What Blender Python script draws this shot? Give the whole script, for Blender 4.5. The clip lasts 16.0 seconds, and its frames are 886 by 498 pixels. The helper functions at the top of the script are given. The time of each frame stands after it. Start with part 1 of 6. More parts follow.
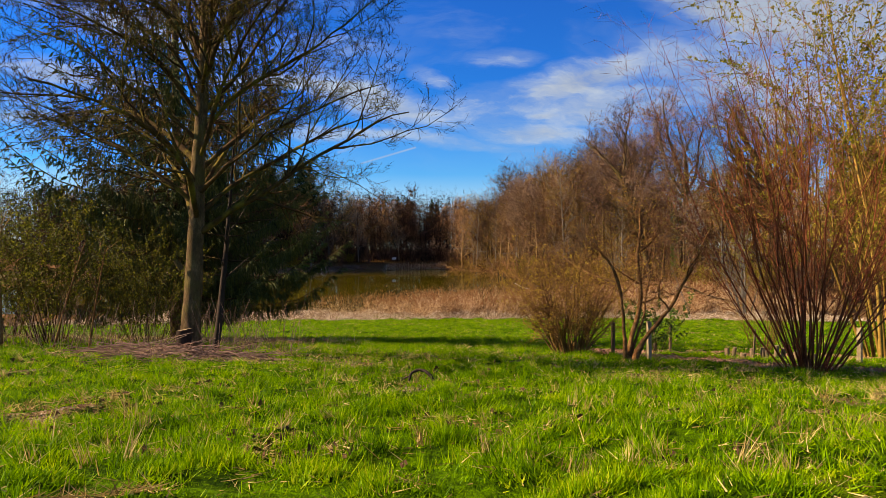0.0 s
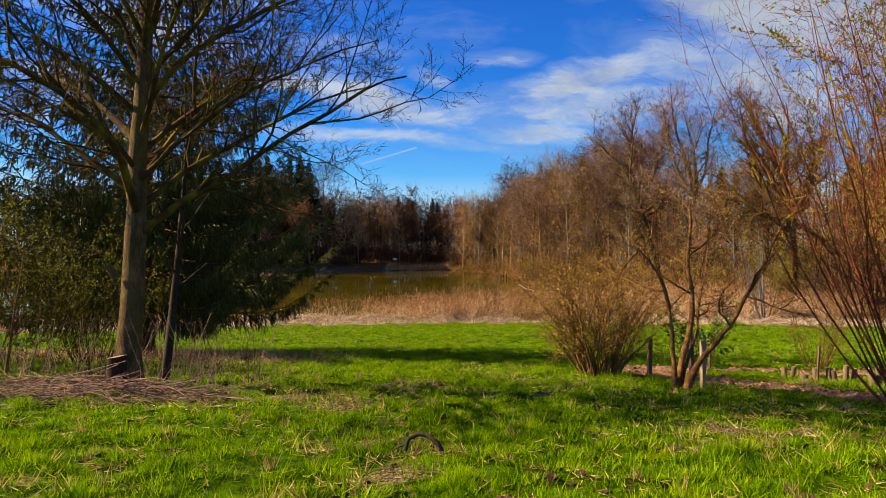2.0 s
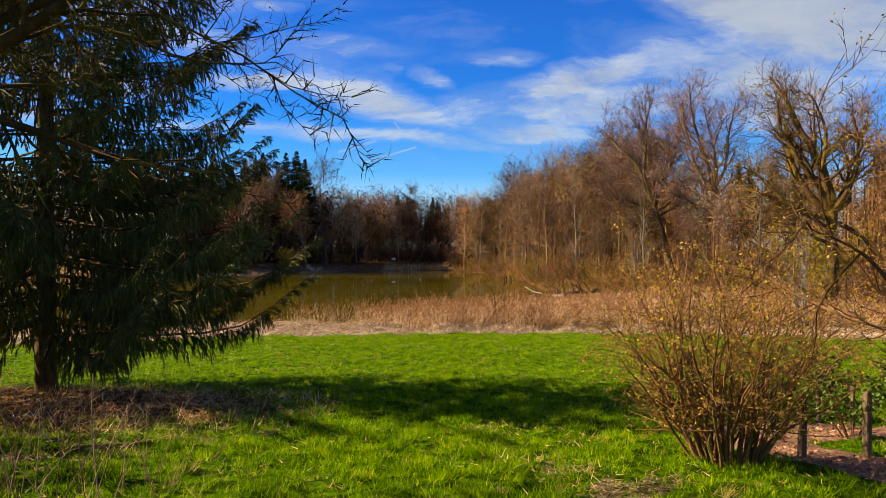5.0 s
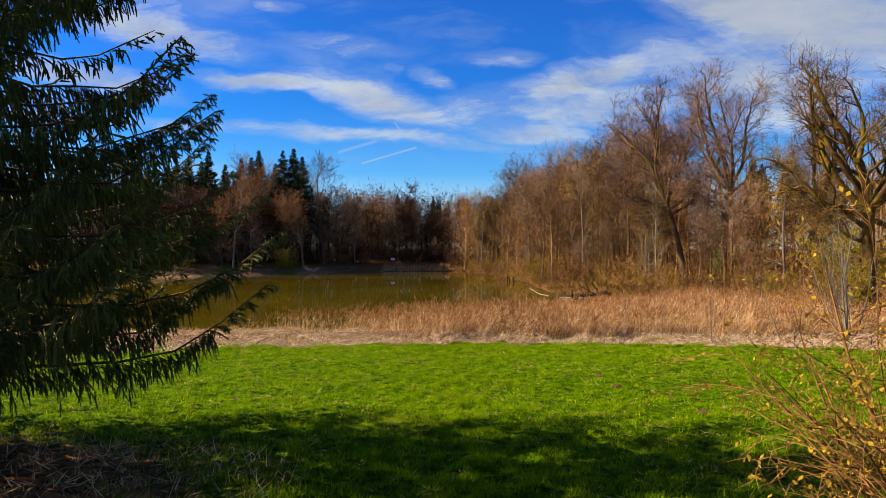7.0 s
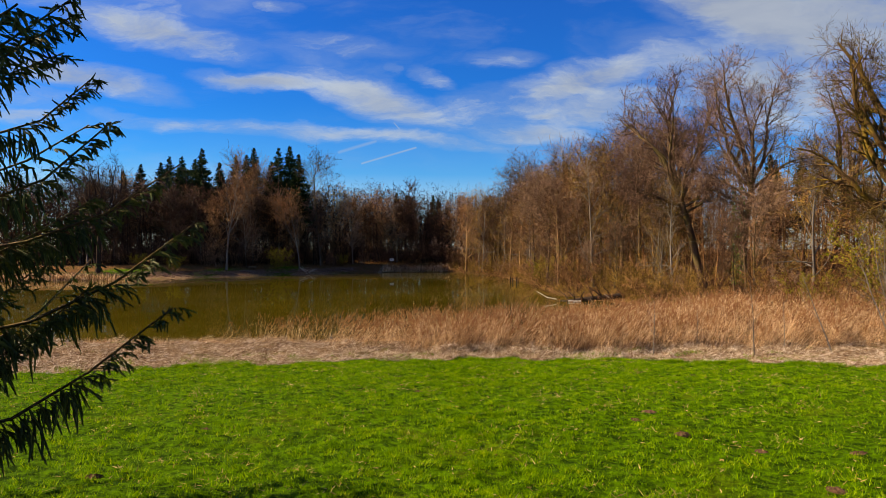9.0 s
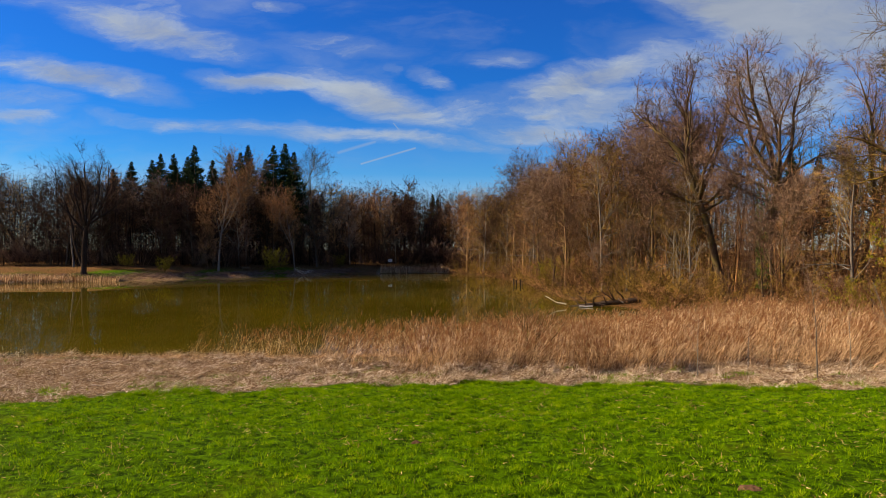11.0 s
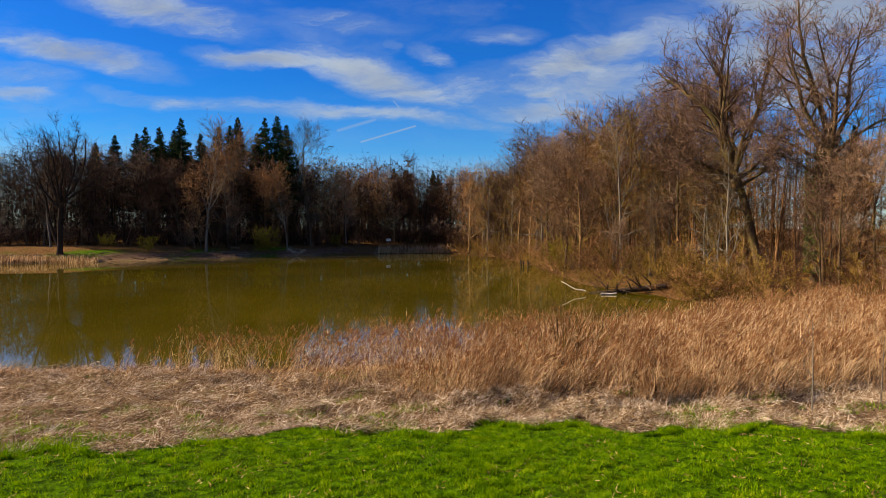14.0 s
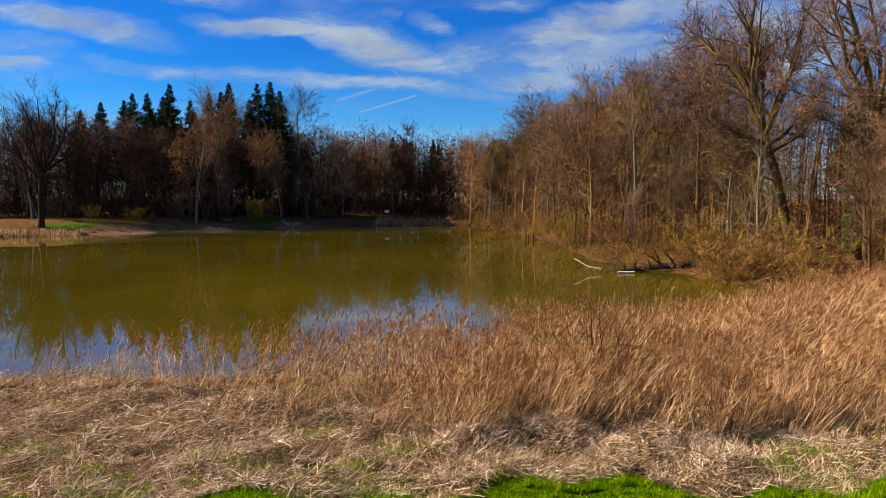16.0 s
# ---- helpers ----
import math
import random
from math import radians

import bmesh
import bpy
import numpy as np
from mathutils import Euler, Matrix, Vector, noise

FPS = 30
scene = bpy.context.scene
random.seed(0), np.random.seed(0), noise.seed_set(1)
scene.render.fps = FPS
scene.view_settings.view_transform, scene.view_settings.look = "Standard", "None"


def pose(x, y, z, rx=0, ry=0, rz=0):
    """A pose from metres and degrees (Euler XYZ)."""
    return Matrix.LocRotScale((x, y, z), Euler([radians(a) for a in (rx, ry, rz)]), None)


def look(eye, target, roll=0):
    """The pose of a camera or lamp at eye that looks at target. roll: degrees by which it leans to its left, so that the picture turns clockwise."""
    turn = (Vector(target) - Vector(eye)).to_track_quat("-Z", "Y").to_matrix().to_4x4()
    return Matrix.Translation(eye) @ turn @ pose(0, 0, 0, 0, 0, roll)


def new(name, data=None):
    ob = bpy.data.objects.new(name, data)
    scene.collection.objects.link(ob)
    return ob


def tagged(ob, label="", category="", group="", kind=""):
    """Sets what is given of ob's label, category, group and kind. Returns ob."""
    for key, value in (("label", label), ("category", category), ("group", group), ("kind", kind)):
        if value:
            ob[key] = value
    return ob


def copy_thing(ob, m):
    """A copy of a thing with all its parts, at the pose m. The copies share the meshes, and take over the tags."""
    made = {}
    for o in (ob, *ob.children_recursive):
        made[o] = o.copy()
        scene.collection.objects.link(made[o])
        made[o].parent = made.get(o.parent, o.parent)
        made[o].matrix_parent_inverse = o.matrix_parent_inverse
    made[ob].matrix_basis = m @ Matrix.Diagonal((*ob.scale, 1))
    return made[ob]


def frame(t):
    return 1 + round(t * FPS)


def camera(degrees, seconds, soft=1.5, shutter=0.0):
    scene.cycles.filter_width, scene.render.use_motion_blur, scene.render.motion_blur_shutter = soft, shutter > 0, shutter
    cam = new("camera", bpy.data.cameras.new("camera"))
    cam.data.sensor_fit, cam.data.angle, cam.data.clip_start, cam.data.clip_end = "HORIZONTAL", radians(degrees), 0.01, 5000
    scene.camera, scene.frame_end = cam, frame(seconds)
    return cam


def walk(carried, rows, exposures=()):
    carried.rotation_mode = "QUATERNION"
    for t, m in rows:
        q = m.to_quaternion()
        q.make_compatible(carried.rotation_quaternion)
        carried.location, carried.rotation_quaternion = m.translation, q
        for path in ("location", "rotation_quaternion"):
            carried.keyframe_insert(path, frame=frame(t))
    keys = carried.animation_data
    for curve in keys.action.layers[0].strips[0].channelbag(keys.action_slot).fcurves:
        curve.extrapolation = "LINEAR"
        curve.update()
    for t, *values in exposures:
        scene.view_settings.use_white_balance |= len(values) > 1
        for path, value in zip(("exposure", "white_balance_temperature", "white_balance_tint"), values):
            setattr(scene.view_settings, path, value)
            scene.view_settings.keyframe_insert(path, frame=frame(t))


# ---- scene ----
cam = camera(68.1, 16.0, soft=0.5)
METRES, EYE, TILT, LEAN, TURN = 40.0, 6.0, -5.0, -0.7, 0.0
ROWS = [
    (0.0, 0.0, 0.0, 0.0, 0.08, 5.17, 0.86),
    (0.5, -0.0008, 0.0165, 0.0018, 0.08, 5.18, 0.84),
    (1.0, -0.0016, 0.0338, 0.0037, 0.1, 5.19, 0.87),
    (1.5, -0.0022, 0.052, 0.0056, 0.12, 5.19, 0.92),
    (2.0, -0.0026, 0.0714, 0.0075, 0.16, 5.19, 0.96),
    (2.5, -0.0032, 0.0927, 0.0095, 0.18, 5.18, 1.01),
    (3.0, -0.0041, 0.1159, 0.0116, 0.21, 5.2, 1.08),
    (3.5, -0.0055, 0.1414, 0.014, 0.18, 5.18, 1.0),
    (4.0, -0.0072, 0.1687, 0.0165, 0.13, 5.16, 0.89),
    (6.5, -0.0118, 0.3125, 0.0287, 0.1, 5.17, 0.71),
    (7.0, -0.0123, 0.3433, 0.0311, 0.11, 5.18, 0.72),
    (7.5, -0.013, 0.3747, 0.0335, 0.11, 5.18, 0.72),
    (8.0, -0.0139, 0.4069, 0.0367, 0.11, 5.18, 0.72),
    (8.5, -0.0149, 0.4404, 0.0399, 0.11, 5.19, 0.72),
    (9.0, -0.016, 0.4748, 0.0434, 0.09, 5.19, 0.74),
    (11.5, -0.0224, 0.6551, 0.0611, 0.01, 5.24, 0.67),
    (12.0, -0.0236, 0.6934, 0.0649, 0.01, 5.24, 0.67),
    (12.5, -0.0243, 0.7315, 0.0686, 0.02, 5.26, 0.68),
    (13.0, -0.0253, 0.7693, 0.0723, 0.02, 5.19, 0.69),
    (13.5, -0.0254, 0.8075, 0.076, 0.02, 4.55, 0.69),
    (14.0, -0.0256, 0.8454, 0.0795, 0.04, 3.36, 0.66),
    (14.5, -0.0254, 0.882, 0.0833, 0.04, 2.11, 0.65),
    (15.0, -0.0251, 0.9201, 0.087, 0.05, 1.22, 0.65),
    (15.5, -0.0251, 0.958, 0.0908, 0.06, 0.89, 0.66),
    (16.0, -0.0257, 0.995, 0.0946, 0.08, 0.82, 0.68),
]
walk(cam, [(t, pose(0, 0, EYE, TILT, LEAN, TURN) @ pose(METRES * x, METRES * y, METRES * z, 90 + pitch, roll, yaw)) for t, x, y, z, yaw, pitch, roll in ROWS],
     exposures=((0, 1.50, 8000, 18), (4, 1.62, 8000, 18), (7, 1.54, 7950, 18), (9, 1.33, 7800, 18), (12, 1.17, 7700, 18), (16, 1.26, 7400, 15)))

# ---- light ----
SUN_AZ, SUN_EL = radians(-86), radians(36)   # azimuth from +y towards +x
sun_dir = Vector((math.sin(SUN_AZ) * math.cos(SUN_EL), math.cos(SUN_AZ) * math.cos(SUN_EL), math.sin(SUN_EL)))
sun = new("sun", bpy.data.lights.new("sun", "SUN"))
sun.data.energy, sun.data.angle, sun.data.color = 5.0, radians(0.5), (1.0, 0.87, 0.66)
sun.matrix_world = look((0, 0, 60), Vector((0, 0, 60)) - sun_dir)


def node(nt, kind, **inputs):
    """A node with its inputs set by name (underscores for blanks), values or sockets."""
    n = nt.nodes.new(kind)
    for key, value in inputs.items():
        sock = n.inputs[int(key[1:])] if key[0] == "i" and key[1:].isdigit() else n.inputs[key.replace("_", " ")]
        if isinstance(value, bpy.types.NodeSocket):
            nt.links.new(value, sock)
        else:
            sock.default_value = value
    return n


def maths(nt, op, a, b=0.0, clamp=False):
    n = nt.nodes.new("ShaderNodeMath")
    n.operation, n.use_clamp = op, clamp
    for i, v in enumerate((a, b)):
        if isinstance(v, bpy.types.NodeSocket):
            nt.links.new(v, n.inputs[i])
        else:
            n.inputs[i].default_value = v
    return n.outputs[0]


def mixed(nt, fac, a, b):
    n = nt.nodes.new("ShaderNodeMix")
    n.data_type = "RGBA"
    for sock, v in ((n.inputs[0], fac), (n.inputs[6], a), (n.inputs[7], b)):
        if isinstance(v, bpy.types.NodeSocket):
            nt.links.new(v, sock)
        else:
            sock.default_value = (*v, 1) if isinstance(v, tuple) and len(v) == 3 else v
    return n.outputs[2]


def smooth(nt, v, lo, hi):
    n = nt.nodes.new("ShaderNodeMapRange")
    n.interpolation_type = "SMOOTHSTEP"
    nt.links.new(v, n.inputs[0])
    n.inputs[1].default_value, n.inputs[2].default_value = lo, hi
    return n.outputs[0]


def make_world():
    w = bpy.data.worlds.new("sky")
    scene.world = w
    w.use_nodes = True
    nt = w.node_tree
    nt.nodes.clear()
    sky = nt.nodes.new("ShaderNodeTexSky")
    sky.sky_type, sky.sun_disc = "NISHITA", False
    sky.sun_elevation, sky.sun_rotation = SUN_EL, SUN_AZ
    sky.air_density, sky.dust_density, sky.ozone_density = 1.0, 0.3, 3.0
    tint = node(nt, "ShaderNodeHueSaturation", Hue=0.525, Saturation=2.15, Value=1.5, Color=sky.outputs[0])
    geo = nt.nodes.new("ShaderNodeTexCoord")
    xyz = node(nt, "ShaderNodeSeparateXYZ", Vector=geo.outputs["Generated"])
    x, y, z = xyz.outputs
    # azimuth tangent and elevation tangent, straight ahead is +y
    run = maths(nt, "MAXIMUM", maths(nt, "ABSOLUTE", y), 0.05)
    u, v = maths(nt, "DIVIDE", x, run), maths(nt, "DIVIDE", z, run)
    straight = u, v
    bent = node(nt, "ShaderNodeTexNoise", Vector=node(nt, "ShaderNodeCombineXYZ", X=u, Y=maths(nt, "MULTIPLY", v, 2.5), Z=0.0).outputs[0], Scale=5.5, Detail=6.0, Roughness=0.6)
    bend = node(nt, "ShaderNodeSeparateXYZ", Vector=bent.outputs["Color"])
    u = maths(nt, "ADD", u, maths(nt, "MULTIPLY", maths(nt, "SUBTRACT", bend.outputs[0], 0.5), 0.12))
    v = maths(nt, "ADD", v, maths(nt, "MULTIPLY", maths(nt, "SUBTRACT", bend.outputs[1], 0.5), 0.055))

    def band(uc, vc, slope, ru, rv):
        """Soft ellipse round (uc, vc), leaning by slope."""
        du = maths(nt, "SUBTRACT", u, uc)
        ru, rv = ru * 1.15, rv * 1.3
        dv = maths(nt, "SUBTRACT", maths(nt, "SUBTRACT", v, vc), maths(nt, "MULTIPLY", du, slope))
        a, b = maths(nt, "DIVIDE", du, ru), maths(nt, "DIVIDE", dv, rv)
        return maths(nt, "SUBTRACT", 1.0, maths(nt, "ADD", maths(nt, "MULTIPLY", a, a), maths(nt, "MULTIPLY", b, b)), True)

    flat = node(nt, "ShaderNodeCombineXYZ", X=u, Y=maths(nt, "MULTIPLY", v, 3.6), Z=0.0)
    turn = node(nt, "ShaderNodeMapping", Vector=flat.outputs[0])
    turn.inputs["Rotation"].default_value = (0, 0, radians(14))
    n1 = node(nt, "ShaderNodeTexNoise", Vector=turn.outputs[0], Scale=4.2, Detail=8.0, Roughness=0.6, Distortion=0.5)
    n2 = node(nt, "ShaderNodeTexNoise", Vector=turn.outputs[0], Scale=17.0, Detail=5.0, Roughness=0.65, Distortion=0.3)
    total = None
    for uc, vc, sl, ru, rv, amt in CLOUDS:
        b = maths(nt, "MULTIPLY", band(uc, vc, sl, ru, rv), amt)
        total = b if total is None else maths(nt, "MAXIMUM", total, b)
    away = maths(nt, "MULTIPLY", maths(nt, "LESS_THAN", y, 0.0), 0.4)
    total = maths(nt, "MAXIMUM", total, away)
    rough = maths(nt, "ADD", maths(nt, "MULTIPLY", n1.outputs[0], 0.75), maths(nt, "MULTIPLY", n2.outputs[0], 0.35))
    dens = maths(nt, "ADD", total, maths(nt, "MULTIPLY", maths(nt, "SUBTRACT", rough, 0.55), 1.8))
    cloud = maths(nt, "MULTIPLY", smooth(nt, dens, 0.14, 1.05), smooth(nt, total, 0.0, 0.30))
    veil = maths(nt, "MULTIPLY", smooth(nt, total, 0.0, 0.5), maths(nt, "MULTIPLY", n2.outputs[0], 0.40))
    cloud = maths(nt, "MAXIMUM", maths(nt, "MULTIPLY", cloud, 0.88), veil)
    # thin high haze streaks
    n3 = node(nt, "ShaderNodeTexNoise", Vector=turn.outputs[0], Scale=2.6, Detail=6.0, Roughness=0.55, Distortion=0.4)
    haze = maths(nt, "MULTIPLY", smooth(nt, n3.outputs[0], 0.48, 0.78), 0.36)
    low = maths(nt, "MULTIPLY", maths(nt, "SUBTRACT", 1.0, smooth(nt, v, 0.02, 0.24)), 0.50)
    cloud = maths(nt, "MAXIMUM", cloud, haze)
    # vapour trails
    u, v = straight
    for u0, v0, u1, v1, wd, amt in TRAILS:
        lu, lv = u1 - u0, v1 - v0
        ll = lu * lu + lv * lv
        t = maths(nt, "DIVIDE", maths(nt, "ADD", maths(nt, "MULTIPLY", maths(nt, "SUBTRACT", u, u0), lu), maths(nt, "MULTIPLY", maths(nt, "SUBTRACT", v, v0), lv)), ll, True)
        du = maths(nt, "SUBTRACT", maths(nt, "SUBTRACT", u, u0), maths(nt, "MULTIPLY", t, lu))
        dv = maths(nt, "SUBTRACT", maths(nt, "SUBTRACT", v, v0), maths(nt, "MULTIPLY", t, lv))
        dist = maths(nt, "SQRT", maths(nt, "ADD", maths(nt, "MULTIPLY", du, du), maths(nt, "MULTIPLY", dv, dv)))
        trail = maths(nt, "MULTIPLY", maths(nt, "SUBTRACT", 1.0, smooth(nt, dist, 0.0, wd)), maths(nt, "MULTIPLY", maths(nt, "LESS_THAN", maths(nt, "MULTIPLY", y, -1.0), 0.0), amt))
        cloud = maths(nt, "MAXIMUM", cloud, trail)
    shade = mixed(nt, smooth(nt, n1.outputs[0], 0.35, 0.75), (3.1, 4.4, 6.0), (4.9, 6.3, 7.4))
    shade = mixed(nt, maths(nt, "MULTIPLY", smooth(nt, total, 0.55, 0.95), 0.6), shade, (2.7, 3.5, 4.6))
    clear = mixed(nt, low, tint.outputs[0], (2.0, 4.7, 8.8))
    colour = mixed(nt, cloud, clear, shade)
    back = node(nt, "ShaderNodeBackground", Color=colour, Strength=0.044)
    out = nt.nodes.new("ShaderNodeOutputWorld")
    nt.links.new(back.outputs[0], out.inputs[0])


# tangent of azimuth, tangent of elevation, lean, half sizes, thickness
CLOUDS = [(0.46, 0.375, -0.40, 0.24, 0.070, 1.0), (0.64, 0.350, 0.05, 0.28, 0.105, 1.0), (0.22, 0.262, 0.27, 0.17, 0.034, 0.85), (0.26, 0.225, 0.06, 0.20, 0.045, 0.74), (0.48, 0.262, -0.10, 0.24, 0.080, 0.86),
          (-0.27, 0.262, -0.05, 0.12, 0.015, 0.88), (-0.10, 0.233, -0.30, 0.15, 0.030, 0.82), (0.14, 0.180, -0.03, 0.12, 0.019, 0.78), (0.15, 0.210, 0.03, 0.05, 0.010, 0.75),
          (-0.12, 0.177, -0.09, 0.32, 0.012, 0.66), (0.09, 0.292, 0.05, 0.07, 0.016, 0.46), (-0.072, 0.278, -0.3, 0.016, 0.008, 0.50), (-0.015, 0.262, -0.40, 0.04, 0.012, 0.46),
          (-0.44, 0.335, -0.20, 0.17, 0.028, 0.84), (-0.555, 0.268, -0.18, 0.16, 0.024, 0.88), (-0.65, 0.206, -0.05, 0.08, 0.013, 0.72), (-0.39, 0.195, -0.08, 0.18, 0.011, 0.56),
          (-0.64, 0.236, -0.10, 0.10, 0.018, 0.62), (-0.16, 0.315, -0.15, 0.13, 0.018, 0.46), (-0.26, 0.380, -0.05, 0.05, 0.010, 0.60), (-0.62, 0.42, -0.2, 0.30, 0.05, 0.6),
          (0.05, 0.215, 0.12, 0.14, 0.030, 0.55), (-1.2, 0.4, -0.1, 0.4, 0.2, 0.8), (1.25, 0.5, -0.1, 0.5, 0.3, 0.9)]
TRAILS = [(-0.124, 0.134, -0.042, 0.158, 0.0024, 0.5), (-0.075, 0.196, -0.061, 0.180, 0.0018, 0.45), (-0.159, 0.151, -0.103, 0.168, 0.004, 0.32)]
make_world()

# ---- materials ----


def material(name, stops, scale=6.0, fine=40.0, rough=0.85, bump=0.3, islands=0.0, objects=0.0, through_light=0.0, stretch=(1, 1, 1), spec=0.06, moss=None):
    """Procedural surface: a ramp over coarse and fine noise, varied by object and by island."""
    m = bpy.data.materials.new(name)
    m.use_nodes = True
    nt = m.node_tree
    nt.nodes.clear()
    co = nt.nodes.new("ShaderNodeTexCoord")
    mp = node(nt, "ShaderNodeMapping", Vector=co.outputs["Object"], Scale=stretch)
    a = node(nt, "ShaderNodeTexNoise", Vector=mp.outputs[0], Scale=scale, Detail=5.0, Roughness=0.6)
    b = node(nt, "ShaderNodeTexNoise", Vector=mp.outputs[0], Scale=fine, Detail=4.0, Roughness=0.7)
    f = maths(nt, "ADD", maths(nt, "MULTIPLY", a.outputs[0], 0.6), maths(nt, "MULTIPLY", b.outputs[0], 0.4))
    f = maths(nt, "ADD", maths(nt, "MULTIPLY", maths(nt, "SUBTRACT", f, 0.5), 1.9), 0.5)
    if islands:
        g = nt.nodes.new("ShaderNodeNewGeometry")
        f = maths(nt, "ADD", f, maths(nt, "MULTIPLY", maths(nt, "SUBTRACT", g.outputs["Random Per Island"], 0.5), islands))
    if objects:
        o = nt.nodes.new("ShaderNodeObjectInfo")
        f = maths(nt, "ADD", f, maths(nt, "MULTIPLY", maths(nt, "SUBTRACT", o.outputs["Random"], 0.5), objects))
    ramp = node(nt, "ShaderNodeValToRGB", Fac=f)
    el = ramp.color_ramp.elements
    while len(el) < len(stops):
        el.new(0.5)
    for i, c in enumerate(stops):
        el[i].position = i / max(1, len(stops) - 1)
        el[i].color = (*c, 1)
    col = ramp.outputs[0]
    if moss:
        mn = node(nt, "ShaderNodeTexNoise", Vector=co.outputs["Object"], Scale=moss[1], Detail=4.0)
        col = mixed(nt, maths(nt, "MULTIPLY", smooth(nt, mn.outputs[0], 0.46, 0.66), moss[2]), col, moss[0])
    bp = node(nt, "ShaderNodeBump", Strength=bump, Distance=0.02, Height=b.outputs[0])
    bs = node(nt, "ShaderNodeBsdfPrincipled", Base_Color=col, Roughness=rough, Normal=bp.outputs[0])
    bs.inputs["Specular IOR Level"].default_value = spec
    out = nt.nodes.new("ShaderNodeOutputMaterial")
    shader = bs.outputs[0]
    if through_light:
        tr = node(nt, "ShaderNodeBsdfTranslucent", Color=col)
        mx = node(nt, "ShaderNodeMixShader", Fac=through_light)
        nt.links.new(shader, mx.inputs[1])
        nt.links.new(tr.outputs[0], mx.inputs[2])
        shader = mx.outputs[0]
    nt.links.new(shader, out.inputs[0])
    return m


M_BARK = material("bark_grey_brown", [(0.018, 0.011, 0.005), (0.085, 0.054, 0.026), (0.250, 0.170, 0.090)], 9, 46, 0.9, 1.0, stretch=(1, 1, 0.35), moss=((0.10, 0.095, 0.02), 2.4, 0.45))
M_TWIG_DARK = material("twig_dark", [(0.016, 0.010, 0.004), (0.055, 0.031, 0.012), (0.125, 0.074, 0.026)], 5, 30, 0.9, 0.7, islands=0.4, moss=((0.20, 0.16, 0.020), 2.2, 0.6))
M_BARK_FOREST = material("bark_forest", [(0.054, 0.032, 0.016), (0.152, 0.088, 0.042), (0.280, 0.175, 0.086)], 1.5, 9, 0.9, 0.5, objects=0.9, stretch=(1, 1, 0.3), moss=((0.13, 0.115, 0.025), 0.5, 0.5))
M_TWIG_FOREST = material("twig_brown", [(0.034, 0.016, 0.006), (0.155, 0.072, 0.028), (0.370, 0.210, 0.094)], 0.6, 5, 0.9, 0.1, islands=0.9, objects=0.9)
M_TWIG_PURPLE = material("twig_purple_grey", [(0.038, 0.021, 0.014), (0.128, 0.075, 0.047), (0.270, 0.180, 0.118)], 0.6, 5, 0.9, 0.1, islands=0.9, objects=0.9)
M_TWIG_OLIVE = material("twig_olive", [(0.042, 0.028, 0.006), (0.160, 0.100, 0.020), (0.340, 0.215, 0.052)], 0.6, 5, 0.9, 0.1, islands=0.9, objects=0.8)
# far-wood twigs darker than the nearer ones: the wood's shade put into the colour
M_TWIG_FAR_SHADED = material("twig_far_wood_shaded", [(0.018, 0.011, 0.008), (0.066, 0.035, 0.022), (0.155, 0.086, 0.054)], 0.2, 5, 0.9, 0.1, islands=0.9, objects=0.9)
M_BIRCH = material("bark_pale", [(0.050, 0.041, 0.032), (0.132, 0.116, 0.094), (0.195, 0.178, 0.150)], 2, 12, 0.8, 0.3, stretch=(1, 1, 2), objects=0.5)
M_HAZEL = material("bark_hazel", [(0.040, 0.012, 0.006), (0.150, 0.042, 0.018), (0.290, 0.098, 0.042)], 4, 25, 0.75, 0.3, islands=0.6)
M_THORN = material("bark_thorn", [(0.030, 0.014, 0.006), (0.125, 0.058, 0.019), (0.370, 0.215, 0.090)], 9, 40, 0.8, 0.4, islands=0.5)
M_BUD = material("leaf_buds", [(0.200, 0.117, 0.014), (0.340, 0.234, 0.021), (0.420, 0.324, 0.042)], 4, 20, 0.6, 0.1, islands=0.9, through_light=0.35)
M_LEAF = material("fresh_leaves", [(0.081, 0.085, 0.008), (0.180, 0.170, 0.012), (0.288, 0.255, 0.024)], 2, 12, 0.6, 0.1, islands=0.9, through_light=0.4)
M_LEAF_DULL = material("dull_leaves", [(0.016, 0.022, 0.003), (0.062, 0.070, 0.006), (0.200, 0.190, 0.018)], 2, 12, 0.6, 0.1, islands=0.9, through_light=0.35)
M_NEEDLE = material("spruce_needles", [(0.018, 0.027, 0.006), (0.058, 0.076, 0.012), (0.165, 0.170, 0.024)], 1.2, 14, 0.7, 0.1, islands=0.7, spec=0.3)
M_FIR_FAR = material("fir_needles_far", [(0.006, 0.014, 0.005), (0.015, 0.032, 0.008), (0.030, 0.050, 0.012)], 0.6, 4, 0.8, 0.1, islands=0.6, objects=0.5)
M_IVY = material("ivy_leaves", [(0.024, 0.048, 0.008), (0.064, 0.112, 0.016), (0.120, 0.176, 0.032)], 2, 12, 0.45, 0.1, islands=0.9, through_light=0.2)
M_GRASS = material("grass_blades", [(0.006, 0.024, 0.001), (0.058, 0.150, 0.002), (0.190, 0.340, 0.003), (0.430, 0.440, 0.020)], 2.2, 9.0, 0.55, 0.0, islands=0.5, through_light=0.38)
M_STEM_TAN = material("bark_tan", [(0.050, 0.025, 0.010), (0.165, 0.085, 0.030), (0.300, 0.175, 0.066)], 4, 25, 0.8, 0.4, islands=0.8)
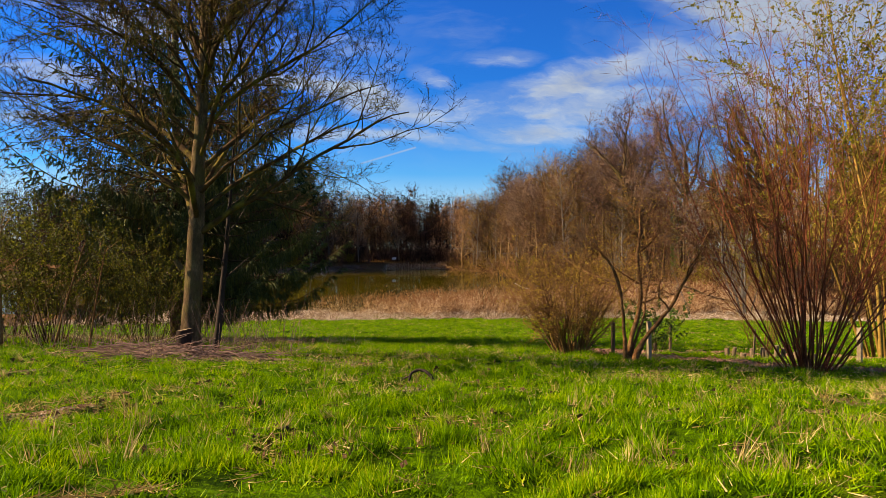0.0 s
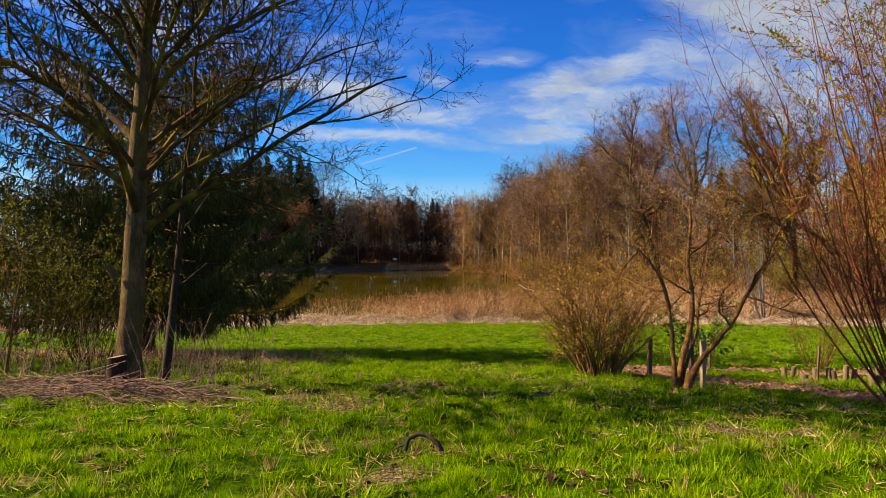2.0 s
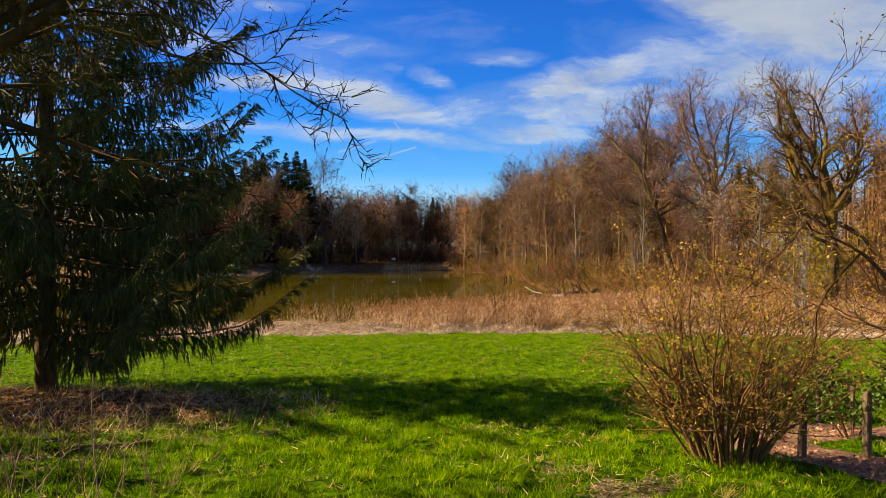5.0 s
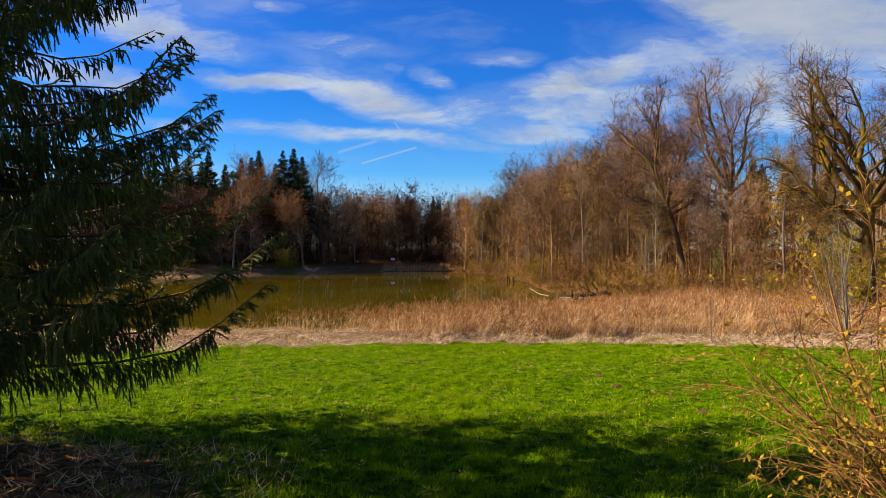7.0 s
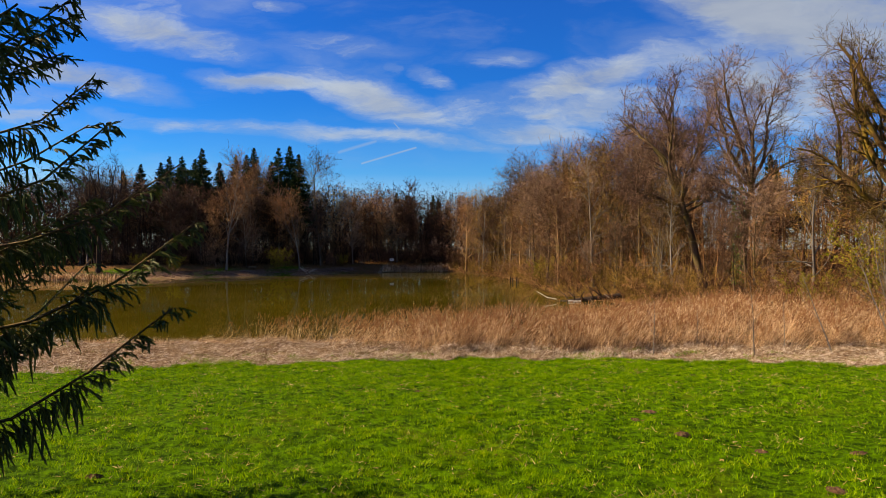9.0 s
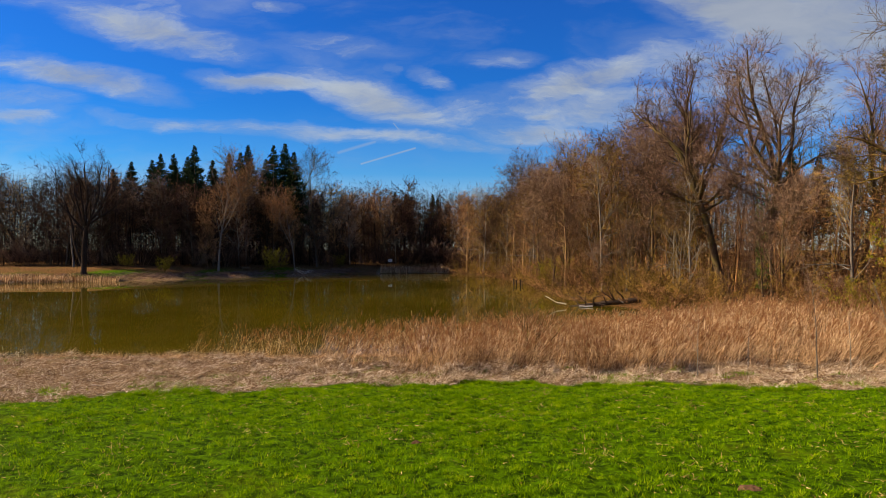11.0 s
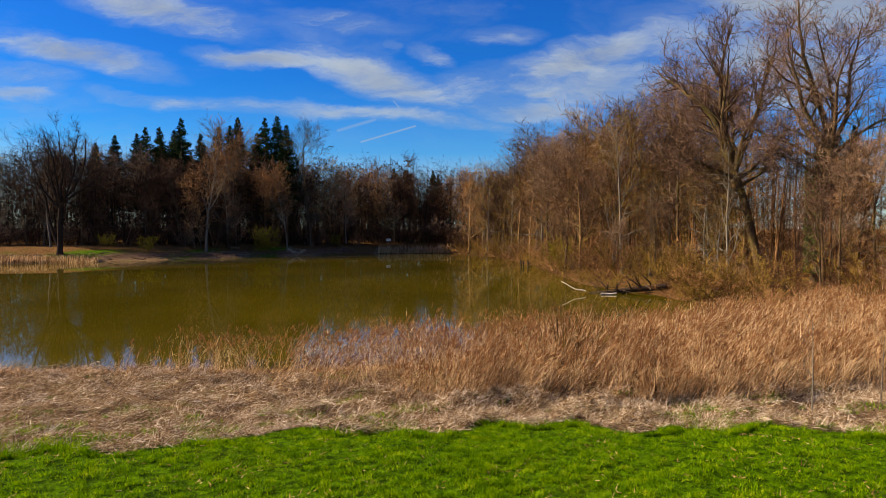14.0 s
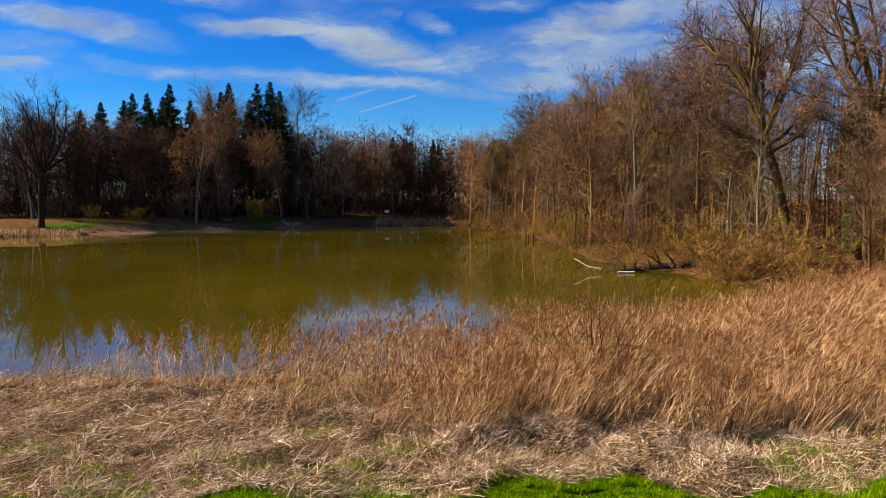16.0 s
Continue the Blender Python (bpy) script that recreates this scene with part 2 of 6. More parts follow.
M_STRAW = material("dry_straw", [(0.036, 0.018, 0.008), (0.165, 0.094, 0.044), (0.480, 0.365, 0.240), (0.940, 0.840, 0.690)], 1.8, 6, 0.8, 0.1, islands=0.8, through_light=0.2)
M_DRYGRASS = material("withered_grass", [(0.14, 0.085, 0.025), (0.36, 0.25, 0.085), (0.60, 0.46, 0.20)], 0.7, 5, 0.9, 0.0, islands=0.9, through_light=0.3)
M_OAK = material("bark_oak", [(0.028, 0.018, 0.010), (0.080, 0.051, 0.029), (0.165, 0.115, 0.068)], 1.5, 9, 0.9, 0.6, stretch=(1, 1, 0.3), moss=((0.08, 0.07, 0.015), 0.5, 0.5))
M_BARK_DARK = material("bark_dark", [(0.012, 0.008, 0.006), (0.032, 0.021, 0.015), (0.075, 0.052, 0.036)], 1.5, 9, 0.9, 0.5, stretch=(1, 1, 0.3))
M_OAK_MOSSY = material("bark_oak_mossy", [(0.022, 0.014, 0.006), (0.070, 0.040, 0.016), (0.15, 0.092, 0.036)], 1.5, 9, 0.9, 0.6, stretch=(1, 1, 0.3), moss=((0.17, 0.115, 0.015), 0.7, 0.8))
M_REED = material("reed_stems", [(0.045, 0.020, 0.008), (0.34, 0.185, 0.080), (0.80, 0.59, 0.36)], 0.6, 3, 0.75, 0.1, islands=1.1, through_light=0.25)
M_PLUME = material("reed_plumes", [(0.128, 0.052, 0.021), (0.229, 0.109, 0.047), (0.319, 0.171, 0.081)], 1, 8, 0.9, 0.1, islands=0.8, through_light=0.3)
M_DEAD = material("dead_brushwood", [(0.068, 0.036, 0.028), (0.165, 0.099, 0.077), (0.270, 0.185, 0.143)], 2, 15, 0.9, 0.2, islands=0.9)
M_POST = material("weathered_post", [(0.11, 0.08, 0.05), (0.26, 0.195, 0.12), (0.40, 0.31, 0.20)], 8, 60, 0.85, 0.5, stretch=(1, 1, 0.15), objects=0.7)
M_LOG = material("wet_log", [(0.014, 0.010, 0.007), (0.036, 0.025, 0.018), (0.080, 0.060, 0.042)], 3, 20, 0.7, 0.5)
M_LOG_PALE = material("bleached_wood", [(0.30, 0.26, 0.21), (0.52, 0.47, 0.40), (0.68, 0.63, 0.55)], 3, 20, 0.8, 0.3)
M_SIGN = material("sign_white", [(0.62, 0.62, 0.60), (0.74, 0.74, 0.72), (0.80, 0.80, 0.78)], 3, 20, 0.5, 0.05)
M_CHIP = material("bark_chips", [(0.117, 0.051, 0.026), (0.293, 0.145, 0.080), (0.468, 0.281, 0.169)], 5, 40, 0.9, 0.5, islands=1.0)
M_SOIL = material("bare_soil", [(0.03, 0.016, 0.009), (0.075, 0.042, 0.022), (0.14, 0.085, 0.045)], 5, 40, 0.95, 0.7, islands=0.4)


def ground_material():
    m = bpy.data.materials.new("meadow_ground")
    m.use_nodes = True
    nt = m.node_tree
    nt.nodes.clear()
    co = nt.nodes.new("ShaderNodeTexCoord")
    P = co.outputs["Object"]
    big = node(nt, "ShaderNodeTexNoise", Vector=P, Scale=0.35, Detail=5.0, Roughness=0.6)
    mid = node(nt, "ShaderNodeTexNoise", Vector=P, Scale=4.0, Detail=6.0, Roughness=0.65)
    fin = node(nt, "ShaderNodeTexNoise", Vector=P, Scale=34.0, Detail=5.0, Roughness=0.7)
    g = mixed(nt, smooth(nt, mid.outputs[0], 0.35, 0.68), (0.010, 0.030, 0.001), (0.078, 0.175, 0.002))
    g = mixed(nt, maths(nt, "MULTIPLY", smooth(nt, fin.outputs[0], 0.5, 0.75), 0.6), g, (0.15, 0.30, 0.003))
    g = mixed(nt, maths(nt, "MULTIPLY", smooth(nt, big.outputs[0], 0.55, 0.72), 0.4), g, (0.13, 0.16, 0.006))
    lay = node(nt, "ShaderNodeTexNoise", Vector=node(nt, "ShaderNodeMapping", Vector=P, Scale=(1.0, 3.2, 1.0), Rotation=(0, 0, 0.4)).outputs[0], Scale=9.0, Detail=6.0, Roughness=0.75, Distortion=0.8)
    s = mixed(nt, smooth(nt, lay.outputs[0], 0.42, 0.60), (0.040, 0.021, 0.010), (0.29, 0.190, 0.105))
    s = mixed(nt, maths(nt, "MULTIPLY", smooth(nt, fin.outputs[0], 0.52, 0.66), smooth(nt, mid.outputs[0], 0.42, 0.55)), s, (0.68, 0.57, 0.42))
    s = mixed(nt, maths(nt, "MULTIPLY", smooth(nt, big.outputs[0], 0.50, 0.60), smooth(nt, mid.outputs[0], 0.50, 0.60)), s, (0.085, 0.11, 0.012))
    f = mixed(nt, smooth(nt, mid.outputs[0], 0.35, 0.65), (0.045, 0.024, 0.010), (0.20, 0.105, 0.042))
    f = mixed(nt, maths(nt, "MULTIPLY", smooth(nt, big.outputs[0], 0.5, 0.65), 0.5), f, (0.06, 0.06, 0.010))
    c = mixed(nt, smooth(nt, fin.outputs[0], 0.35, 0.65), (0.15, 0.078, 0.045), (0.42, 0.25, 0.155))
    at = nt.nodes.new("ShaderNodeAttribute")
    at.attribute_name = "zone"
    z = node(nt, "ShaderNodeSeparateXYZ", Vector=at.outputs["Vector"])
    wob = maths(nt, "MULTIPLY", maths(nt, "SUBTRACT", mid.outputs[0], 0.5), 0.9)
    fac = [smooth(nt, maths(nt, "ADD", o, wob), 0.35, 0.65) for o in z.outputs]
    col = mixed(nt, fac[0], g, s)
    col = mixed(nt, fac[1], col, f)
    col = mixed(nt, fac[2], col, c)
    tuft = node(nt, "ShaderNodeTexNoise", Vector=P, Scale=9.0, Detail=4.0, Roughness=0.6)
    h = maths(nt, "ADD", maths(nt, "MULTIPLY", fin.outputs[0], 0.7), maths(nt, "ADD", mid.outputs[0], tuft.outputs[0]))
    bp = node(nt, "ShaderNodeBump", Strength=1.0, Distance=0.12, Height=h)
    bs = node(nt, "ShaderNodeBsdfPrincipled", Base_Color=col, Roughness=0.95, Normal=bp.outputs[0])
    bs.inputs["Specular IOR Level"].default_value = 0.02
    out = nt.nodes.new("ShaderNodeOutputMaterial")
    nt.links.new(bs.outputs[0], out.inputs[0])
    return m


def water_material():
    m = bpy.data.materials.new("murky_water")
    m.use_nodes = True
    nt = m.node_tree
    nt.nodes.clear()
    co = nt.nodes.new("ShaderNodeTexCoord")
    mp = node(nt, "ShaderNodeMapping", Vector=co.outputs["Object"], Scale=(0.7, 1.6, 1.0))
    a = node(nt, "ShaderNodeTexNoise", Vector=mp.outputs[0], Scale=2.2, Detail=3.0, Roughness=0.5)
    b = node(nt, "ShaderNodeTexNoise", Vector=co.outputs["Object"], Scale=0.06, Detail=3.0)
    col = mixed(nt, smooth(nt, b.outputs[0], 0.35, 0.65), (0.046, 0.038, 0.002), (0.064, 0.051, 0.003))
    bp = node(nt, "ShaderNodeBump", Strength=0.010, Distance=0.05, Height=a.outputs[0])
    bs = node(nt, "ShaderNodeBsdfPrincipled", Base_Color=col, Roughness=0.004, IOR=1.33, Normal=bp.outputs[0])
    out = nt.nodes.new("ShaderNodeOutputMaterial")
    nt.links.new(bs.outputs[0], out.inputs[0])
    return m


# ---- mesh tools ----
class Geo:
    """Collects vertices and faces, and makes one mesh of them."""

    def __init__(self):
        self.v, self.f, self.n = [], [], 0

    def add(self, v, f):
        v = np.asarray(v, float).reshape(-1, 3)
        f = np.asarray(f, int)
        self.v.append(v)
        self.f.append(f + self.n)
        self.n += len(v)
        return self

    def tubes(self, P, R, sides):
        """Tapered tubes along the polylines P (N, K, 3) with radii R (N, K)."""
        N, K, _ = P.shape
        if N == 0:
            return self
        T = np.gradient(P, axis=1)
        T /= np.linalg.norm(T, axis=2, keepdims=True) + 1e-9
        mean = P[:, -1] - P[:, 0]
        ref = np.where(np.abs(mean[:, 2:3]) > 0.7 * np.linalg.norm(mean, axis=1, keepdims=True), [[1.0, 0.13, 0]], [[0.0, 0, 1]])[:, None, :]
        A = np.cross(T, ref)
        A /= np.linalg.norm(A, axis=2, keepdims=True) + 1e-9
        B = np.cross(T, A)
        ang = np.arange(sides) * 2 * math.pi / sides
        ring = P[:, :, None] + R[:, :, None, None] * (np.cos(ang)[None, None, :, None] * A[:, :, None] + np.sin(ang)[None, None, :, None] * B[:, :, None])
        idx = np.arange(N * K * sides).reshape(N, K, sides)
        nxt = np.roll(idx, -1, axis=2)
        q = np.stack([idx[:, :-1], nxt[:, :-1], nxt[:, 1:], idx[:, 1:]], -1).reshape(-1, 4)
        return self.add(ring, q)

    def bole(self, P, R, sides, rough, seed):
        """A trunk along one polyline (K, 3) with uneven, ribbed bark."""
        rng = np.random.default_rng(seed)
        n = 44
        f = np.linspace(0, len(P) - 1, n)
        Q = np.stack([np.interp(f, np.arange(len(P)), P[:, k]) for k in range(3)], 1)
        r = np.interp(f, np.arange(len(P)), R)
        a = np.arange(sides) * 2 * math.pi / sides
        rib = rng.normal(0, 1, sides)[None, :] * 0.5 + rng.normal(0, 1, (n, sides)) * 0.7
        rr = r[:, None] * (1 + rough * rib + 0.10 * np.exp(-f * 3)[:, None] * np.sin(5 * a)[None, :])
        v = Q[:, None, :] + np.stack([np.cos(a)[None] * rr, np.sin(a)[None] * rr, 0 * rr], -1)
        i = np.arange(n * sides).reshape(n, sides)
        j = np.roll(i, -1, axis=1)
        return self.add(v, np.stack([i[:-1], j[:-1], j[1:], i[1:]], -1).reshape(-1, 4))

    def slivers(self, A, D, L, W, rng):
        """Single pointed triangles from A along D, L long and W wide."""
        side = np.cross(D, rng.normal(size=D.shape))
        side /= np.linalg.norm(side, axis=1, keepdims=True) + 1e-9
        W, L = np.reshape(W, (-1, 1)), np.reshape(L, (-1, 1))
        v = np.stack([A - side * W / 2, A + side * W / 2, A + D * L], 1)
        return self.add(v, np.arange(len(A) * 3).reshape(-1, 3))

    def leaves(self, A, size, rng, flat=0.0):
        """Small four-cornered leaves round the points A."""
        D = rng.normal(size=A.shape)
        D[:, 2] *= 1 - flat
        D /= np.linalg.norm(D, axis=1, keepdims=True)
        S = np.cross(D, rng.normal(size=A.shape))
        S /= np.linalg.norm(S, axis=1, keepdims=True) + 1e-9
        z = (size * rng.uniform(0.6, 1.3, len(A)))[:, None]
        v = np.stack([A, A + D * z * 0.55 + S * z * 0.32, A + D * z, A + D * z * 0.5 - S * z * 0.32], 1)
        return self.add(v, np.arange(len(A) * 4).reshape(-1, 4))

    def pick(self, P, k):
        """Slivers along the polylines P (N, K, 3), as wide as k."""
        D = P[:, -1] - P[:, 0]
        L = np.linalg.norm(D, axis=1)
        return self.slivers(P[:, 0], unit(D), L, np.full(len(P), k), np.random.default_rng(1))

    def fingers(self, P, w, rng):
        """Blunt needle-covered twiglets: two crossed strips along P (N, 3, 3), w wide."""
        N = len(P)
        D = unit(P[:, 2] - P[:, 0])
        a = unit(np.cross(D, rng.normal(size=(N, 3))))
        for side in (a, np.cross(D, a)):
            k = (side * w / 2)[:, None]
            wid = np.array([0.55, 1.0, 0.45])[None, :, None]
            v = np.stack([P - k * wid, P + k * wid], 2)
            i = np.arange(N * 6).reshape(N, 3, 2)
            q = np.stack([i[:, :-1, 0], i[:, :-1, 1], i[:, 1:, 1], i[:, 1:, 0]], -1).reshape(-1, 4)
            self.add(v, q)
        return self

    def mesh(self, name, mat, shade=True):
        me = bpy.data.meshes.new(name)
        v = np.concatenate(self.v)
        me.vertices.add(len(v))
        me.vertices.foreach_set("co", v.astype(np.float32).ravel())
        loops = np.concatenate([f.ravel() for f in self.f])
        sizes = np.concatenate([np.full(len(f), f.shape[1]) for f in self.f])
        starts = np.concatenate([[0], np.cumsum(sizes)[:-1]])
        me.loops.add(len(loops))
        me.loops.foreach_set("vertex_index", loops.astype(np.int32))
        me.polygons.add(len(sizes))
        me.polygons.foreach_set("loop_start", starts.astype(np.int32))
        me.polygons.foreach_set("loop_total", sizes.astype(np.int32))
        me.update(calc_edges=True)
        me.polygons.foreach_set("use_smooth", np.full(len(sizes), shade))
        me.materials.append(mat)
        return me


def part(name, geo, mat, parent=None, label="", shade=True):
    ob = new(name, geo.mesh(name, mat, shade))
    if parent:
        ob.parent = parent
    return tagged(ob, label)


def unit(v):
    return v / (np.linalg.norm(v, axis=-1, keepdims=True) + 1e-9)


def paths(start, d, length, K, rng, up=0.0, wig=0.1):
    """Wandering polylines from start along d, bent by up."""
    N = len(start)
    P = np.zeros((N, K, 3))
    P[:, 0] = start
    d = unit(d)
    step = (np.broadcast_to(length, N) / (K - 1))[:, None]
    for k in range(1, K):
        d = d + rng.normal(size=(N, 3)) * wig
        d[:, 2] += up
        d = unit(d)
        P[:, k] = P[:, k - 1] + d * step
    return P


def limbs(P, R, n, lo, hi, spread, length, K, rng, ratio=0.6, up=0.1, wig=0.15, taper=0.25, shape=None, thin=0.004):
    """n children on each polyline, between lo and hi of its length."""
    N, Kp, _ = P.shape
    t = lo + (hi - lo) * (np.arange(n)[None, :] + rng.uniform(0, 1, (N, n))) / n
    f = np.clip(t * (Kp - 1), 0, Kp - 1.001)
    i = f.astype(int)
    w = (f - i)[..., None]
    rows = np.arange(N)[:, None]
    A = P[rows, i] * (1 - w) + P[rows, i + 1] * w
    D = unit(P[rows, i + 1] - P[rows, i])
    r = R[rows, i] * (1 - w[..., 0]) + R[rows, i + 1] * w[..., 0]
    S = rng.normal(size=D.shape)
    S = unit(S - D * np.sum(S * D, axis=2, keepdims=True))
    a = np.radians(spread) * rng.uniform(0.7, 1.3, (N, n))[..., None]
    D2 = D * np.cos(a) + S * np.sin(a)
    L = length * rng.uniform(0.65, 1.25, (N, n))
    if shape is not None:
        L = L * shape(t)
    C = paths(A.reshape(-1, 3), D2.reshape(-1, 3), L.ravel(), K, rng, up, wig)
    r0 = np.maximum(r.ravel() * ratio, thin)
    return C, r0[:, None] * np.linspace(1, taper, K)[None, :]


# ---- lie of the land ----
POND = np.array([(-130, 65), (-40, 62.2), (-12, 61.9), (-4, 62.8), (3, 65.5), (10, 69), (20, 77), (25, 85), (20, 91), (19.5, 97), (15, 107), (15.0, 133),
                 (15.0, 147), (11, 185), (2, 211), (-10, 210), (-24, 205), (-37, 191), (-50, 177), (-62, 165), (-77, 155), (-100, 145), (-130, 138)], float)


def shore(x, y):
    """Distance to the pond's edge, negative in the water."""
    x, y = np.asarray(x, float), np.asarray(y, float)
    best = np.full(x.shape, 1e9)
    inside = np.zeros(x.shape, bool)
    for (ax, ay), (bx, by) in zip(POND, np.roll(POND, -1, axis=0)):
        ex, ey = bx - ax, by - ay
        t = np.clip(((x - ax) * ex + (y - ay) * ey) / (ex * ex + ey * ey), 0, 1)
        best = np.minimum(best, np.hypot(x - ax - t * ex, y - ay - t * ey))
        hit = (ay > y) != (by > y)
        inside ^= hit & (x < ax + (y - ay) * ex / np.where(abs(ey) < 1e-9, 1e-9, ey))
    return np.where(inside, -best, best)


def soft(v, lo, hi):
    t = np.clip((np.asarray(v, float) - lo) / (hi - lo), 0, 1)
    return t * t * (3 - 2 * t)


def wave(x, y, s, p):
    return np.sin(x * s + p + 1.3 * np.sin(y * s * 0.7 + 2 * p)) * np.cos(y * s * 1.1 - p + np.sin(x * s * 0.6))


def land(x, y):
    """Height of the ground."""
    x, y = np.asarray(x, float), np.asarray(y, float)
    d = shore(x, y)
    near = np.interp(y, [-60, 0, 8, 12, 18, 25, 33, 38, 53, 57, 61, 64, 70], [8.5, 5.05, 4.3, 3.9, 3.25, 2.48, 1.75, 1.5, 0.42, 0.25, 0.15, 0.1, 0.1])
    near = near - 0.028 * np.clip(x, -14, 16) * soft(y, 5, 12) * (1 - soft(y, 18, 32))
    far = np.interp(d, [0, 1, 6, 12, 40, 200, 3000], [0.0, 0.35, 1.3, 2.6, 3.2, 6.0, 14.0]) * (1 - 0.55 * soft(x, 5, 12) * (1 - soft(d, 12, 60)))
    w = soft(y, 58, 72)
    z = near * (1 - w) + far * w
    z = z + 0.14 * (wave(x, y, 1.4, 0.2) + 0.6 * wave(x, y, 3.1, 2.0)) * soft(y, 52, 55) * (1 - soft(y, 60, 63)) + 0.035 * wave(x, y, 1.7, 0.4) + (0.03 * wave(x, y, 3.9, 1.9) + 0.045 * wave(x, y, 6.1, 0.8)) * (1 - soft(y, 48, 54))
    return np.where(d < 0, np.maximum(-1.6, 0.28 * d) - 0.02, z)


def worn(x, y):
    """Where the meadow's turf is thin and withered: 0 lush, 1 worn."""
    return soft(0.9 * wave(x, y, 0.9, 1.7) + 0.8 * wave(x, y, 2.3, 4.1) + 0.5 * wave(x, y, 5.3, 0.6), 0.25, 1.15) * (1 - 0.75 * soft(y, 12, 34))


def holes(x, y):
    """Small gaps and trodden hollows in the turf, near the meadow's upper end."""
    v = wave(x, y, 2.1, 0.3) + 0.9 * wave(x, y * 1.3, 4.7, 1.1) + 0.5 * wave(x, y, 9.1, 3.0)
    return soft(v, 0.48, 1.05) * (1 - soft(y, 13, 19))


def ground_z(x, y):
    return float(land(np.array([x]), np.array([y]))[0])


def edge_y(x):
    """Where the meadow's grass gives way to dead reed litter."""
    return 53.2 - 0.014 * (x - 3) ** 2 * (1 - 0.5 * soft(np.abs(x), 15, 40)) + 0.5 * np.sin(x * 0.9) + 0.3 * np.sin(x * 2.3 + 1)


CHIPS = [[(4.6, 20.4), (5.3, 18.4), (6.2, 16.6), (7.3, 15.0), (9.2, 13.5), (13, 12.2), (20, 11)], [(4.6, 20.6), (7.0, 21.3), (10.0, 20.5), (15, 19.8)]]


def chip_path(x, y):
    """Distance from the wood-chip path's middle line."""
    best = np.full(np.shape(x), 1e9)
    for line in CHIPS:
        for (ax, ay), (bx, by) in zip(line, line[1:]):
            ex, ey = bx - ax, by - ay
            t = np.clip(((x - ax) * ex + (y - ay) * ey) / (ex * ex + ey * ey), 0, 1)
            best = np.minimum(best, np.hypot(x - ax - t * ex, y - ay - t * ey))
    return best


def make_ground():
    def axis(lo, mid0, mid1, hi, step):
        mid = np.arange(mid0, mid1 + step / 2, step)
        k = np.arange(1, 200)
        grow = np.cumsum(step * 1.13 ** k)
        left, right = mid0 - grow, mid1 + grow
        return np.concatenate([[lo], left[left > lo][::-1], mid, right[right < hi], [hi]])
    xs, ys = axis(-2500, -20, 24, 2500, 0.30), axis(-600, 1, 68, 4200, 0.30)
    X, Y = np.meshgrid(xs, ys, indexing="ij")
    Z = land(X, Y)
    nx, ny = X.shape
    idx = np.arange(nx * ny).reshape(nx, ny)
    q = np.stack([idx[:-1, :-1], idx[1:, :-1], idx[1:, 1:], idx[:-1, 1:]], -1).reshape(-1, 4)
    ob = part("ground", Geo().add(np.stack([X, Y, Z], -1), q), ground_material())
    d = shore(X, Y)
    litter = soft(Y, edge_y(X) - 0.3, edge_y(X) + 0.3) * (Y < 75)
    beach = (d < 5.5) * (X < -18) * (Y > 120)
    verge = soft(d, 5.0, 6.0) * (1 - soft(d, 8.0, 9.5)) * (1 - soft(X, -40, -25)) * (Y > 120)
    litter = np.maximum(litter, beach * 0.75)
    litter = np.maximum(litter, 0.62 * worn(X, Y) * (Y < 50))
    wood = np.maximum(soft(Y, 70, 78), soft(np.abs(X - 2), 30, 36) * soft(Y, 30, 45))
    wood = wood * (1 - 0.7 * beach) * (1 - 0.75 * verge)
    wood = np.maximum(wood, (1 - soft(np.hypot((X + 9.2) / 1.4, Y - 22.2), 3.0, 5.2)) * 0.75)
    chips = 1 - soft(chip_path(X, Y), 0.6, 0.95)
    chips = chips * (X < 30)
    data = np.stack([litter, wood, chips], -1).astype(np.float32)
    a = ob.data.attributes.new("zone", "FLOAT_VECTOR", "POINT")
    a.data.foreach_set("vector", data.ravel())
    tagged(ob, "green spring meadow sloping down to a pond", "ground", kind="structure")
    w = Geo().add([(-132, 60, 0), (60, 60, 0), (60, 230, 0), (-132, 230, 0)], [(0, 1, 2, 3)])
    tagged(part("water", w, water_material()), "still olive-brown pond water reflecting trees and sky", "water", kind="structure")


make_ground()

# ---- trees and shrubs ----


def at(ob, x, y, turn=0.0, size=1.0, sink=0.05):
    ob.matrix_basis = pose(x, y, ground_z(x, y) - sink, 0, 0, turn) @ Matrix.Diagonal((size, size, size, 1))
    return ob


